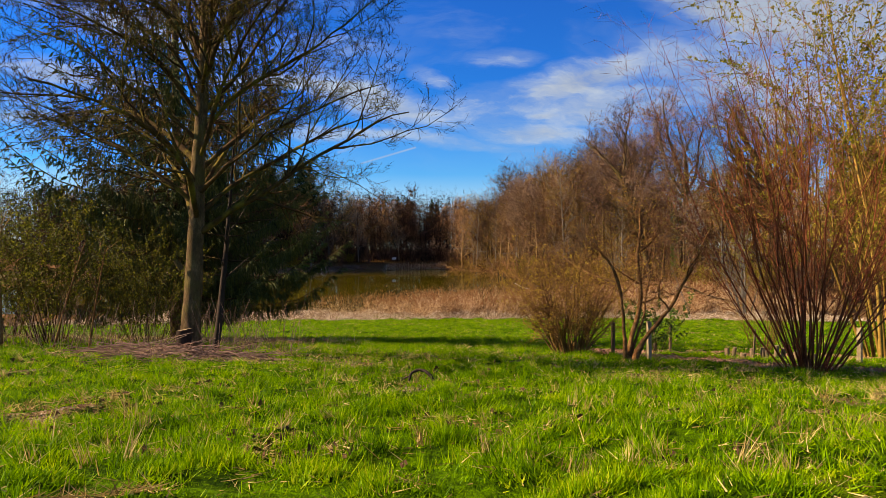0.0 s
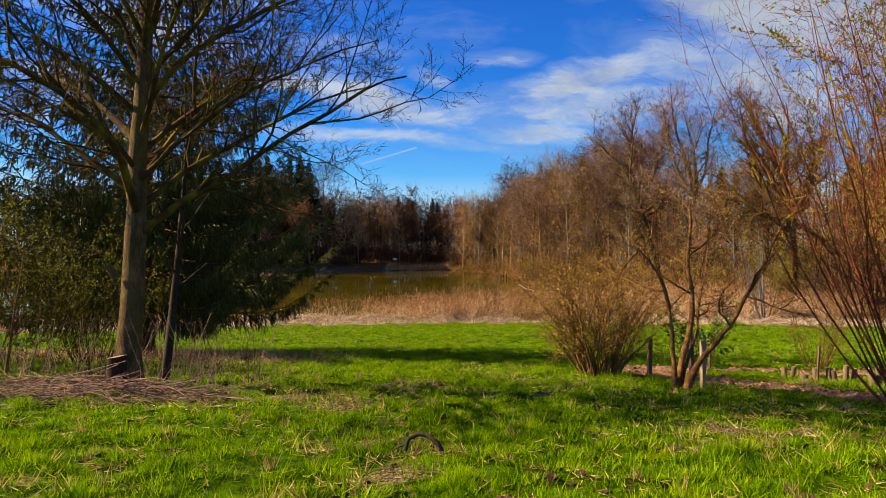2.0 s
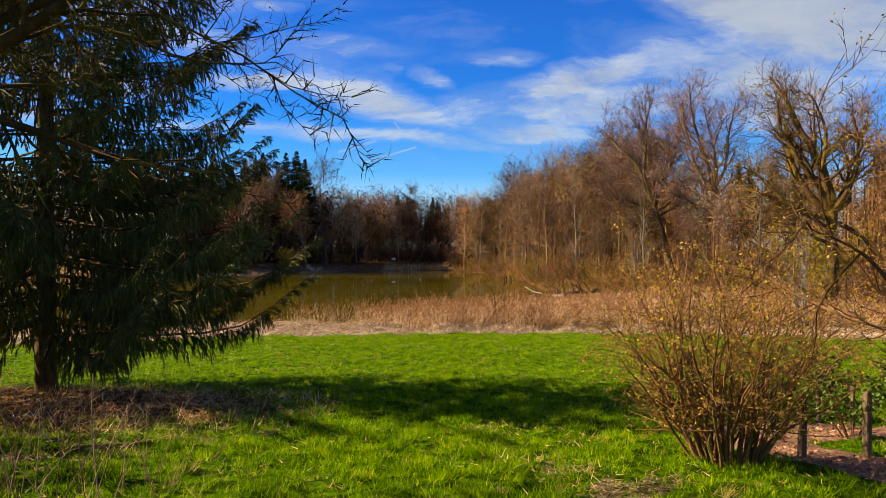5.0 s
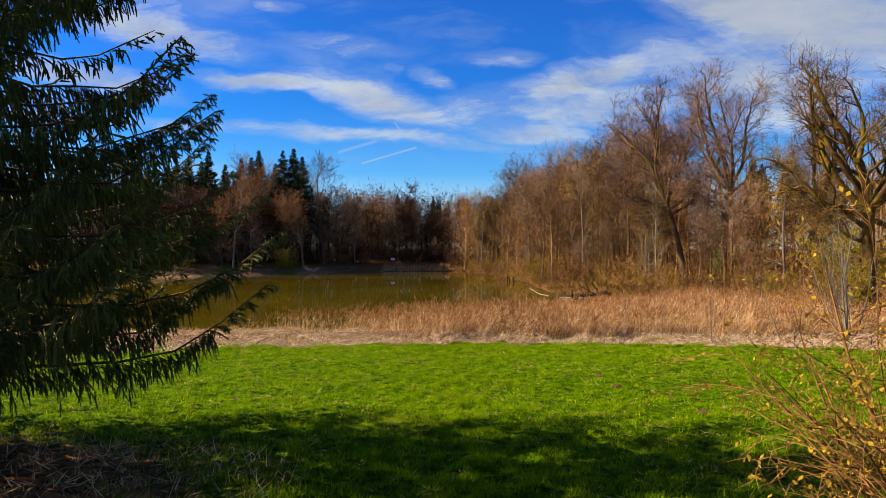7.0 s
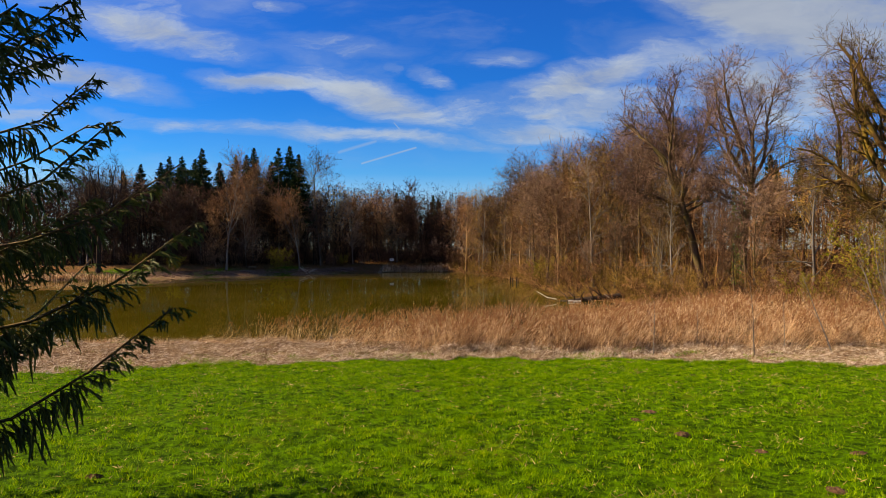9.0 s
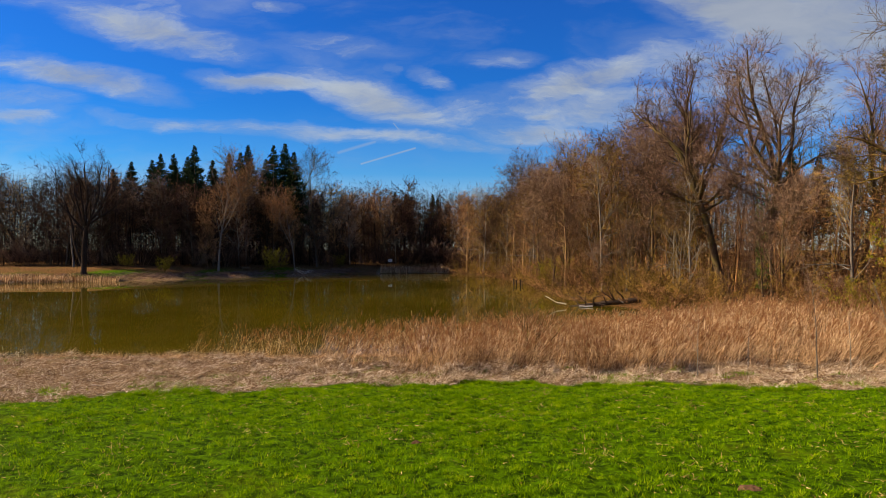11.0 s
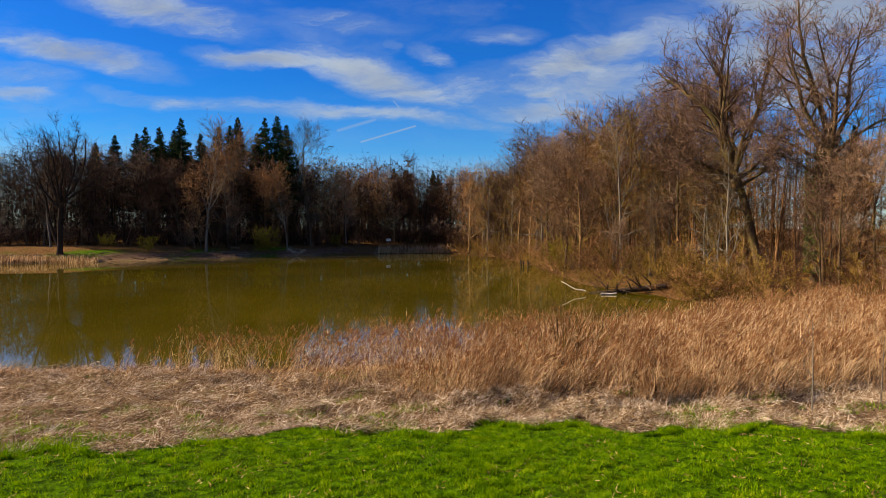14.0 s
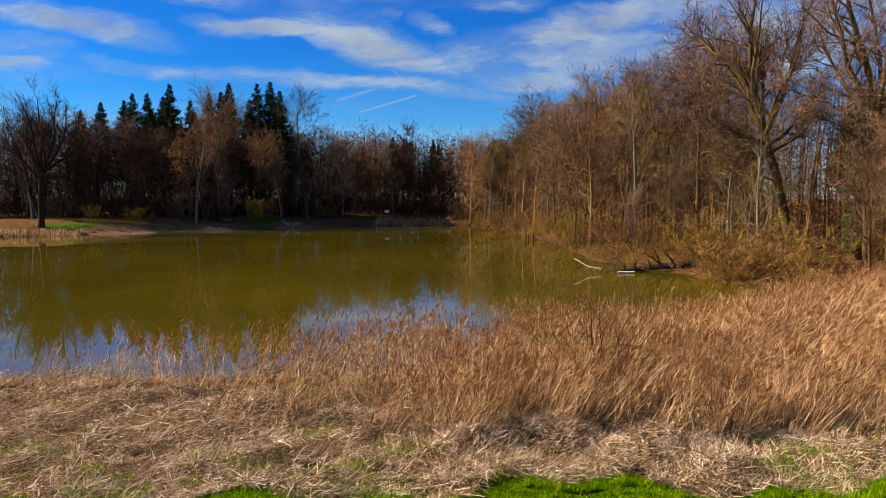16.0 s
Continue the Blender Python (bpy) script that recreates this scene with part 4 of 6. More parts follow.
for x, y, ob in old_oaks:
    at(ob, x, y, 0, 1.0, 0.15)
slim = [bare_tree("woodland_tree", 70 + i, 18.0, 0.19, (M_BARK_FOREST, M_BIRCH, M_OAK)[i], (M_TWIG_FOREST, M_TWIG_OLIVE, M_TWIG_PURPLE)[i], "slender leafless tree in a brown spring wood", (16, 6, 5, 4), 0.14, 54, 0.26, (0.03, 0.02), 0.05, 0.034, 0.13, (0, 0, 1)[i]) for i in range(3)]
brush = [thicket("undergrowth_bush", 80 + i, 13, 4.4, (M_TWIG_FOREST, M_TWIG_OLIVE, M_TWIG_PURPLE)[i], "tangled leafless undergrowth bush on the pond bank", (6, 7), splay=45, stem_r=0.024, base=0.6, wide=0.032) for i in range(3)]

rng = np.random.default_rng(9)
for i, x, y, turn, size in ((0, 46, 99, 200, 0.9), (1, 28, 124, 160, 0.8), (1, 13.5, 203, 10, 0.72), (0, 21.0, 158, 120, 0.8)):
    at(copy_thing(old_oaks[i][2], Matrix()), x, y, turn, size, 0.15)
edge = [(27, 88), (24, 95), (22.5, 104), (19, 110), (18, 118), (17.5, 128), (17.2, 137), (17.2, 146), (16.4, 156), (15.5, 166), (14.5, 176), (13, 187), (10, 198), (6.5, 208)]
spots = []
for x, y in edge:
    for k in range(3 if y < 114 else 5):
        spots.append((x + 0.8 + 4.2 * k + rng.uniform(-2, 2), y + 0.6 * k + rng.uniform(-4, 4), (0.52 + 0.17 * k if y < 114 else 0.98 + 0.13 * k + 0.12 * (y > 140)) + rng.uniform(-0.1, 0.12)))
spots += [(34 + rng.uniform(0, 16), 60 + rng.uniform(0, 28), rng.uniform(0.5, 0.95)) for _ in range(8)]
spots += [(7 + 2.2 * k + rng.uniform(-1, 1), 214 - 2 * k + rng.uniform(-3, 8), rng.uniform(1.0, 1.25)) for k in range(8)]
spots += [(39 + rng.uniform(0, 27), 84 + rng.uniform(0, 52), rng.uniform(0.8, 1.2)) for _ in range(9)]
scatter(slim, spots, 4, 0.9, 1.1)
spots = []
for x, y in edge:
    for k in range(4):
        spots.append((x - 1.6 + 2.2 * k + rng.uniform(-0.8, 0.8), y + rng.uniform(-4.5, 4.5), rng.uniform(0.75, 1.2)))
spots += [(26.5 + rng.uniform(0, 14), 63 + rng.uniform(0, 22), rng.uniform(0.6, 1.1)) for _ in range(16)]
low_brush = [thicket("overhanging_bush", 83 + i, 10, 3.2, (M_TWIG_FOREST, M_TWIG_OLIVE)[i], "low bare bush overhanging the water's edge", (5, 6), splay=58, stem_r=0.018, base=0.7, wide=0.032, up=-0.01) for i in range(2)]
rim = []
for (ax, ay), (bx, by) in zip(POND[6:14], POND[7:15]):
    n = max(1, int(math.hypot(bx - ax, by - ay) / 2.1))
    rim += [(ax + (bx - ax) * (k + rng.uniform(0, 1)) / n + 0.5, ay + (by - ay) * (k + rng.uniform(0, 1)) / n, rng.uniform(0.6, 1.2)) for k in range(n)]
rim += [(20 + rng.uniform(0, 8), 84 + rng.uniform(0, 22), rng.uniform(0.7, 1.4)) for _ in range(22)]
rim = [p for p in rim if shore(p[0], p[1]) > -0.3]
scatter(low_brush, rim, 19)
scatter(brush, spots, 6)

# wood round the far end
far_slim = [bare_tree("woodland_tree", 90 + i, 20.0, 0.17, (M_OAK, M_BIRCH, M_OAK)[i], (M_TWIG_FAR_SHADED, M_TWIG_PURPLE, M_TWIG_FOREST)[i], "slender leafless tree in the wood across the pond", (16, 6, 5, 4), 0.16, 50, 0.20, (0.02, 0.02), 0.07, 0.070, 0.11) for i in range(3)]
bank = [(-105, 170), (-92, 173), (-80, 176), (-70, 180), (-60, 184), (-52, 189), (-44, 196), (-36, 205), (-28, 214), (-18, 219), (-8, 222), (2, 222), (11, 215)]
spots = []
for x, y in bank:
    for k in range(5):
        spots.append((x - 0.3 * k + rng.uniform(-4.5, 4.5), y + 2 + 3.6 * k + rng.uniform(-2.5, 2.5), rng.uniform(0.85, 1.12) + 0.03 * k))
scatter(far_slim, spots, 7, 0.9, 1.1)
spots = [(x + rng.uniform(-4, 4), y + rng.uniform(-1.5, 5), rng.uniform(0.6, 1.7)) for x, y in bank for _ in range(5)]
spots += [(-3 + 1.4 * k + rng.uniform(-1, 1), 216 + rng.uniform(0, 8) - 0.5 * k, rng.uniform(1.2, 1.9)) for k in range(14)]
far_brush = [thicket("undergrowth_bush", 86 + i, 12, 4.4, (M_TWIG_FAR_SHADED, M_TWIG_PURPLE)[i], "bare tangled bush at the foot of the far wood", (6, 7), splay=45, stem_r=0.03, base=0.8, wide=0.06) for i in range(2)]
scatter(far_brush, spots, 12)
# near-black bark and twigs: the tree's backlit silhouette is put into the colour
big = gnarled_tree("leaning_tree", 206, 10.5, 0.55, (0.03, 0), [(1.0, 120, 1.8, 16, 0.6), (1.0, 50, 1.4, 15, 0.55), (0.9, 172, 0.9, 13, 0.5), (0.12, 184, 1.9, 23, 0.62), (1.0, 5, 0.8, 12, 0.5), (1.0, 205, 1.1, 13, 0.5), (0.95, 320, 1.0, 12, 0.45), (0.98, 260, 1.8, 15, 0.5), (1.0, 350, 1.5, 15, 0.5), (0.98, 155, 1.4, 16, 0.5)],
                   M_BARK_DARK, M_BARK_DARK, "large dark leafless tree with forked leaning trunks on the far bank", 0.11, 0.042, (5, 5, 5, 3))
at(big, -76.5, 163.0, 0, 1.0, 0.2)
snag = bare_tree("thin_crowned_tree", 62, 32.0, 0.28, M_OAK, M_OAK, "tall thin tree with a sparse high crown", (11, 6, 5, 4), 0.68, 45, 0.20, (-0.02, 0), 0.08, 0.05, 0.12, 0)
at(snag, -35.5, 207.5, 0, 1.0, 0.2)
birch = bare_tree("birch_tree", 63, 30.0, 0.26, M_BIRCH, M_TWIG_FOREST, "tall pale-barked birch at the edge of the far wood", (14, 6, 7, 5), 0.3, 32, 0.17, (-0.04, 0), 0.10, 0.05, 0.07, 1)
at(birch, -54.5, 182.0, 0, 1.0, 0.2)
at(copy_thing(birch, Matrix()), -39.5, 196.5, 150, 0.72, 0.2)
at(copy_thing(birch, Matrix()), -83.0, 171.0, 70, 0.75, 0.2)
firs = [far_fir(100 + i, 29.5) for i in range(3)]
tops = [(-92.9, 29.3), (-89.0, 31.7), (-84.2, 32.8), (-79.6, 34.1), (-77.0, 34.4), (-74.1, 34.0), (-70.2, 36.4), (-61.2, 34.1), (-58.9, 35.3), (-55.2, 36.5), (-48.7, 36.7), (-46.1, 37.4), (-42.3, 34.7), (-66, 32.5), (-51.6, 33.0)]
spots = [(x, 208 + 2.5 * (k % 3), (z - ground_z(x, 210)) / 29.5) for k, (x, z) in enumerate(tops)]
spots += [(-84 + 3.6 * k + rng.uniform(-1, 1), 221 + rng.uniform(-2, 6), rng.uniform(0.84, 0.95)) for k in range(10)]
spots += [(x, 262, s) for x, s in ((-18, 0.84), (-14.2, 0.81), (-12.2, 0.78), (-4.4, 0.80), (-2.6, 0.77))]
spots += [(52 + rng.uniform(-8, 18), 92 + rng.uniform(-10, 60), rng.uniform(0.6, 0.75)) for k in range(8)]
scatter(firs, spots, 8, 0.985, 1.015)


def deep_wood(name, line, depth, count, height, mat, seed, label, off, low=1.0, wide=0.085):
    """The uncountable trunks and twigs deeper in a wood, along a line of places."""
    rng = np.random.default_rng(seed)
    line = np.array(line, float)
    u = rng.uniform(0, len(line) - 1.001, count)
    i = u.astype(int)
    w = (u - i)[:, None]
    p = line[i] * (1 - w) + line[i + 1] * w
    n = line[i + 1] - line[i]
    n = unit(np.stack([n[:, 1], -n[:, 0]], 1)) * off
    p = p + n * rng.uniform(depth[0], depth[1], count)[:, None]
    g = Geo()
    m = count // 220
    z = land(p[:m, 0], p[:m, 1])
    A = np.stack([p[:m, 0], p[:m, 1], z - 0.2], 1)
    h = height * rng.uniform(0.7, 1.0, m)
    P = paths(A, np.stack([rng.normal(0, 0.06, m), rng.normal(0, 0.06, m), np.ones(m)], 1), h, 3, rng, 0.03, 0.03)
    g.tubes(P, rng.uniform(0.08, 0.17, m)[:, None] * np.array([[1, 0.6, 0.15]]), 4)
    q = p[m:]
    k = len(q)
    zz = land(q[:, 0], q[:, 1])
    lim = height * np.where(q[:, 0] < 12, 1, low + (1 - low) * soft(q[:, 1], 108, 128)) * (0.80 + 0.16 * wave(q[:, 0], q[:, 1], 0.25, 1.0) + 0.10 * wave(q[:, 0], q[:, 1], 0.9, 2.0))
    up = rng.uniform(0, 1, k) ** 1.15 * lim
    D = unit(np.stack([rng.normal(0, 0.8, k), rng.normal(0, 0.8, k), rng.normal(0.4, 0.5, k)], 1))
    g.slivers(np.stack([q[:, 0], q[:, 1], zz + up], 1), D, rng.uniform(0.8, 2.0, k) * (wide / 0.085) ** 0.5, np.full(k, wide), rng)
    tagged(part(name, g, mat), label, "wood", kind="stuff")


deep_wood("far_wood", bank + [(22, 212)], (2, 28), 120000, 23, M_TWIG_FAR_SHADED, 15, "dense leafless brown wood beyond the pond", -1)
deep_wood("hinter_wood", [(-150, 205), (-110, 225), (-60, 248), (-20, 258), (40, 258), (80, 235)], (-14, 22), 120000, 28, M_TWIG_FAR_SHADED, 17, "deep leafless wood closing the view beyond the pond", -1, 1.0, 0.13)
deep_wood("bank_wood", [(42, 56), (36, 84), (34, 100), (26, 120), (22, 140), (21, 160), (18, 190), (12, 208), (2, 228)], (3, 26), 110000, 21, M_TWIG_FOREST, 16, "dense leafless reddish brown wood along the bank", 1, 0.66, 0.06)

# ---- meadow and reeds ----


def grass_field():
    rng = np.random.default_rng(77)
    # blades thin out with distance down the slope
    n = 1350000
    y = 2.5 + 51.5 * rng.uniform(0, 1, n) ** 1.1
    lower = rng.uniform(0, 1, n) < 0.16
    y = np.where(lower, 43 + 11 * rng.uniform(0, 1, n), y)
    half = np.where(lower, 14, np.clip(3.5 + 0.72 * y, 4, 26))
    x = rng.uniform(-1, 1, n)
    x = np.sign(x) * np.abs(x) ** 1.6 * half
    tus = wave(x, y, 6.1, 0.8) + 0.75 * wave(x, y, 2.3, 0.7) + 0.45 * wave(x, y, 11.3, 2.2)
    clump = soft(tus, -0.8, 1.25)
    keep = (y < edge_y(x) + rng.normal(0, 0.35, n)) & (chip_path(x, y) > 0.75 + rng.uniform(0, 0.25, n)) & (np.hypot((x + 9.2) / 1.5, y - 22.8) > 2.6 + rng.uniform(0, 1.5, n))
    keep &= rng.uniform(0, 1, n) < (0.16 + 0.95 * clump) * (1 - 0.75 * worn(x, y)) * (1 - 0.93 * holes(x, y))
    x, y, clump = x[keep], y[keep], clump[keep]
    m = len(x)
    A = np.stack([x, y, land(x, y) - 0.01], 1)
    D = unit(np.stack([rng.normal(0.05, 0.55, m) + 0.5 * wave(x, y, 3.7, 0.2), rng.normal(0, 0.55, m) + 0.4 * wave(x, y, 3.1, 1.6), np.ones(m)], 1))
    L = np.clip(0.032 + (0.115 - 0.03 * soft(y, 20, 40)) * clump + 0.02 * soft(y, 13, 20) + rng.normal(0, 0.020, m), 0.02, 0.24) * (1 - 0.18 * (y < 14))
    W = 0.009 + 0.00016 * y
    L = L * np.clip(chip_path(x, y) - 0.35, 0.45, 1) * (1 - 0.5 * worn(x, y))
    g = Geo().slivers(A, D, L, W, rng)
    # a short, matted layer where the camera starts low over the meadow
    n = 120000
    y = 3.5 + 17 * rng.uniform(0, 1, n) ** 1.25
    x = rng.uniform(-1, 1, n) * (2.5 + 0.72 * y)
    c2 = 0.75 * wave(x, y, 2.3, 0.7) + wave(x, y, 6.1, 0.8)
    ok = (chip_path(x, y) > 0.9) & (rng.uniform(0, 1, n) < (0.50 + 0.5 * c2) * (1 - 0.7 * worn(x, y)) * (1 - 0.9 * holes(x, y)))
    x, y = x[ok], y[ok]
    n = len(x)
    D = unit(np.stack([rng.normal(0.15, 0.75, n), rng.normal(0, 0.75, n), np.abs(rng.normal(0.7, 0.35, n))], 1))
    g.slivers(np.stack([x, y, land(x, y) - 0.005], 1), D, rng.uniform(0.04, 0.12, n), rng.uniform(0.006, 0.013, n), rng)
    # lush tufts
    n, k = 1900, 30
    ty = 4 + 22 * rng.uniform(0, 1, n) ** 1.3
    tx = rng.uniform(-1, 1, n) * (3 + 0.6 * ty)
    ok = (chip_path(tx, ty) > 1.1) & (ty < edge_y(tx) - 0.5) & (np.hypot((tx + 8.8) / 1.5, ty - 22.2) > 4)
    tx, ty = tx[ok], ty[ok]
    n = len(tx)
    o = rng.normal(0, 0.075, (n * k, 2))
    x, y = np.repeat(tx, k) + o[:, 0], np.repeat(ty, k) + o[:, 1]
    D = unit(np.stack([o[:, 0] * 5 + rng.normal(0, 0.25, n * k), o[:, 1] * 5 + rng.normal(0, 0.25, n * k), np.ones(n * k)], 1))
    g.slivers(np.stack([x, y, land(x, y) - 0.005], 1), D, np.repeat(rng.uniform(0.08, 0.19, n), k) * rng.uniform(0.6, 1.15, n * k), 0.009 + 0.0002 * y, rng)
    tagged(part("grass", g, M_GRASS, shade=False), "lush bright green meadow grass in uneven tufts", "grass", kind="stuff")
    # dry tufts among it
    rng = np.random.default_rng(78)
    n = 3400
    ty = 4 + 47 * rng.uniform(0, 1, n) ** 1.5
    tx = rng.uniform(-1, 1, n) * (3.5 + 0.7 * ty)
    k = 18
    x = np.repeat(tx, k) + rng.normal(0, 0.13, n * k)
    y = np.repeat(ty, k) + rng.normal(0, 0.13, n * k)
    ok = (y < edge_y(x)) & (chip_path(x, y) > 0.6) & (rng.uniform(0, 1, n * k) < 0.12 + 1.2 * worn(x, y))
    x, y = x[ok], y[ok]
    m = len(x)
    D = unit(np.stack([rng.normal(0, 0.8, m), rng.normal(0, 0.8, m), np.abs(rng.normal(0.45, 0.3, m))], 1))
    g = Geo().slivers(np.stack([x, y, land(x, y) + 0.02], 1), D, rng.uniform(0.06, 0.19, m), 0.007 + 0.0003 * y, rng)
    # withered mats in the hollows
    n = 130000
    y = 3.2 + 15 * rng.uniform(0, 1, n) ** 1.3
    x = rng.uniform(-1, 1, n) * (2.5 + 0.72 * y)
    ok = (chip_path(x, y) > 0.8) & (rng.uniform(0, 1, n) < 0.9 * holes(x, y) * (0.6 + 0.5 * wave(x, y, 1.3, 0.9)) + 0.02)
    x, y = x[ok], y[ok]
    m = len(x)
    D = unit(np.stack([rng.normal(0, 1, m), rng.normal(0, 1, m), np.abs(rng.normal(0.1, 0.25, m))], 1))
    g.slivers(np.stack([x, y, land(x, y) + 0.012], 1), D, rng.uniform(0.05, 0.16, m), rng.uniform(0.005, 0.011, m), rng)
    # thin withered flecks all down the slope
    n = 90000
    y = 9 + 43 * rng.uniform(0, 1, n)
    x = rng.uniform(-1, 1, n) * np.minimum(3 + 0.7 * y, 26)
    patch = soft(wave(x, y, 1.1, 2.2) + 0.8 * wave(x, y, 3.3, 0.5) + 0.6 * wave(x, y, 7.7, 1.4), 0.5, 1.5)
    ok = (y < edge_y(x)) & (chip_path(x, y) > 0.8) & (rng.uniform(0, 1, n) < 0.85 * patch ** 2 + 0.03)
    x, y = x[ok], y[ok]
    m = len(x)
    D = unit(np.stack([rng.normal(0, 0.9, m), rng.normal(0, 0.9, m), np.abs(rng.normal(0.35, 0.25, m))], 1))
    g.slivers(np.stack([x, y, land(x, y) + 0.085], 1), D, rng.uniform(0.06, 0.16, m), 0.007 + 0.0004 * y, rng)
    # upright straw tufts left from last year
    n, k = 300, 16
    ty = 3.8 + 14 * rng.uniform(0, 1, n) ** 1.2
    tx = rng.uniform(-1, 1, n) * (1 + 0.7 * ty)
    far = chip_path(tx, ty) > 1.0
    tx, ty = tx[far], ty[far]
    n = len(tx)
    bow = np.repeat(rng.normal(0, 0.35, (n, 2)), k, axis=0)
    x = np.repeat(tx, k) + rng.normal(0, 0.03, n * k)
    y = np.repeat(ty, k) + rng.normal(0, 0.03, n * k)
    D = unit(np.stack([bow[:, 0] + rng.normal(0, 0.3, n * k), bow[:, 1] + rng.normal(0, 0.3, n * k), np.ones(n * k)], 1))
    g.slivers(np.stack([x, y, land(x, y)], 1), D, np.repeat(rng.uniform(0.10, 0.27, n), k) * rng.uniform(0.5, 1.1, n * k), 0.008, rng)
    tagged(part("dry_grass", g, M_DRYGRASS, shade=False), "withered straw-coloured grass tufts in the meadow", "grass", kind="stuff")
    n = 26000
    y = 4 + 13 * rng.uniform(0, 1, n) ** 1.3
    x = rng.uniform(-1, 1, n) * (2.5 + 0.72 * y)
    ok = (chip_path(x, y) > 0.8) & (rng.uniform(0, 1, n) < holes(x, y))
    x, y = x[ok], y[ok]
    A = np.stack([x, y, land(x, y) + rng.uniform(-0.01, 0.02, len(x))], 1)
    tagged(part("soil_crumbs", Geo().leaves(A, 0.075, rng, 0.6), M_SOIL, shade=False), "dark crumbs of bare soil and dead leaves between grass tufts", "soil", kind="stuff")


def dry_undergrowth():
    """Withered stalks and needle litter under the spruce."""
    rng = np.random.default_rng(80)
    n = 9000
    a, q = rng.uniform(0, 6.283, n), np.sqrt(rng.uniform(0, 1, n)) * 4.6
    x, y = -9.0 + 1.45 * q * np.cos(a), 22.3 + q * np.sin(a)
    D = unit(np.stack([rng.normal(0.1, 0.7, n), rng.normal(0, 0.7, n), np.abs(rng.normal(0.5, 0.4, n))], 1))
    g = Geo().slivers(np.stack([x, y, land(x, y)], 1), D, rng.uniform(0.08, 0.38, n), rng.uniform(0.006, 0.014, n), rng)
    tagged(part("dry_stalks", g, M_REED, shade=False), "withered reddish grass stalks under the spruce", "grass", kind="stuff")


def reed_front(x):
    """Where the standing reeds begin, seen from the meadow."""
    return 56.3 + 5.5 * (1 - soft(x, -15, -1)) + 2.2 * soft(x, 8, 16) + 0.5 * np.sin(x * 1.1) + 0.4 * np.sin(2.7 * x)


def reed_bed():
    rng = np.random.default_rng(88)
    n = 78000
    x = rng.uniform(-16, 36, n)
    front = reed_front(x)
    back = np.interp(x, [-16, -12, 0, 10, 20, 28, 38], [64.5, 65.6, 68.5, 72, 79, 82, 78])
    y = front + (back - front) * rng.uniform(0, 1, n) ** 1.25
    dense = 0.55 + 0.4 * wave(x, y, 0.8, 0.3) + 0.3 * wave(x, y, 2.1, 1.0)
    keep = rng.uniform(0, 1, n) < np.clip(2.0 * dense - 0.42, 0.05, 1) * np.interp(x, [-14, -10, -7, -2, 1], [0.02, 0.05, 0.13, 0.40, 1])
    x, y = x[keep], y[keep]
    m = len(x)
    z = np.maximum(land(x, y), -0.35) - 0.03
    H = (1.62 + 0.30 * wave(x, y, 0.9, 2.0) + rng.normal(0, 0.30, m)) * np.interp(y - reed_front(x), [0, 2.0], [0.80, 1.12]) * np.interp(x, [-14, 0, 24, 34], [0.92, 1.02, 1.0, 0.85])
    H = np.clip(H, 0.4, 2.8)
    tilt = 0.16 + 0.22 * soft(x, 2, 10) + 0.35 * wave(x, y, 0.7, 1.0) + 0.2 * wave(x, y, 1.9, 0.0)
    lean = rng.normal(0, 0.20, (m, 2)) + np.stack([tilt, -0.14 + 0.28 * wave(x, y, 0.8, 3.0)], 1)
    D = np.stack([lean[:, 0], lean[:, 1], np.ones(m)], 1)
    K = 3
    P = paths(np.stack([x, y, z], 1), D, H, K, rng, -0.10, 0.06)
    # stems: thin bent strips that taper to the tip
    side = unit(np.cross(D, rng.normal(size=(m, 3)) * np.array([1, 0.4, 0.1])))
    w = (0.004 + 0.006 * rng.uniform(0, 1, m) ** 2)[:, None]
    v = np.stack([P[:, 0] - side * w, P[:, 0] + side * w, P[:, 1] + side * w * 0.8, P[:, 1] - side * w * 0.8, P[:, 2]], 1)
    g = Geo().add(v, (np.arange(m) * 5)[:, None] + np.array([[0, 1, 2, 3]]))
    g.f.append((np.arange(m) * 5)[:, None] + np.array([[3, 2, 4]]))
    # low bent fringe where the litter meets the water
    n2 = 9000
    fx = rng.uniform(-24, 2, n2)
    fy = np.interp(fx, [-24, -12, -4, 2], [62.0, 61.8, 62.6, 64.8]) + 0.3 * np.sin(fx * 1.7) + rng.normal(0, 0.35, n2)
    FD = unit(np.stack([rng.normal(0.35, 0.5, n2), rng.normal(0, 0.4, n2), np.abs(rng.normal(0.6, 0.3, n2))], 1))
    g.slivers(np.stack([fx, fy, np.maximum(land(fx, fy), 0.0)], 1), FD, 0.12 + 0.5 * rng.uniform(0, 1, n2) ** 2, np.full(n2, 0.02), rng)
    # narrow dead leaves
    B, _ = limbs(P, np.full((m, K), 0.008), 2, 0.15, 0.97, 28, 0.60, 2, rng, 1, -0.08, 0.12)
    g.slivers(B[:, 0], unit(B[:, 1] - B[:, 0]), np.linalg.norm(B[:, 1] - B[:, 0], axis=1), rng.uniform(0.007, 0.020, len(B)), rng)
    tagged(part("reeds", g, M_REED, shade=False), "dense dry orange-tan reed bed along the pond edge", "reeds", kind="stuff")
    pick = (rng.uniform(0, 1, m) < np.interp(x, [-6, 2], [0.75, 0.32])) & (H > 1.35)
    tip, dirs = P[pick, -1], unit(P[pick, -1] - P[pick, -2])
    k = 6
    A = np.repeat(tip, k, 0) + np.repeat(dirs, k, 0) * rng.uniform(-0.18, 0.02, (len(tip) * k, 1))
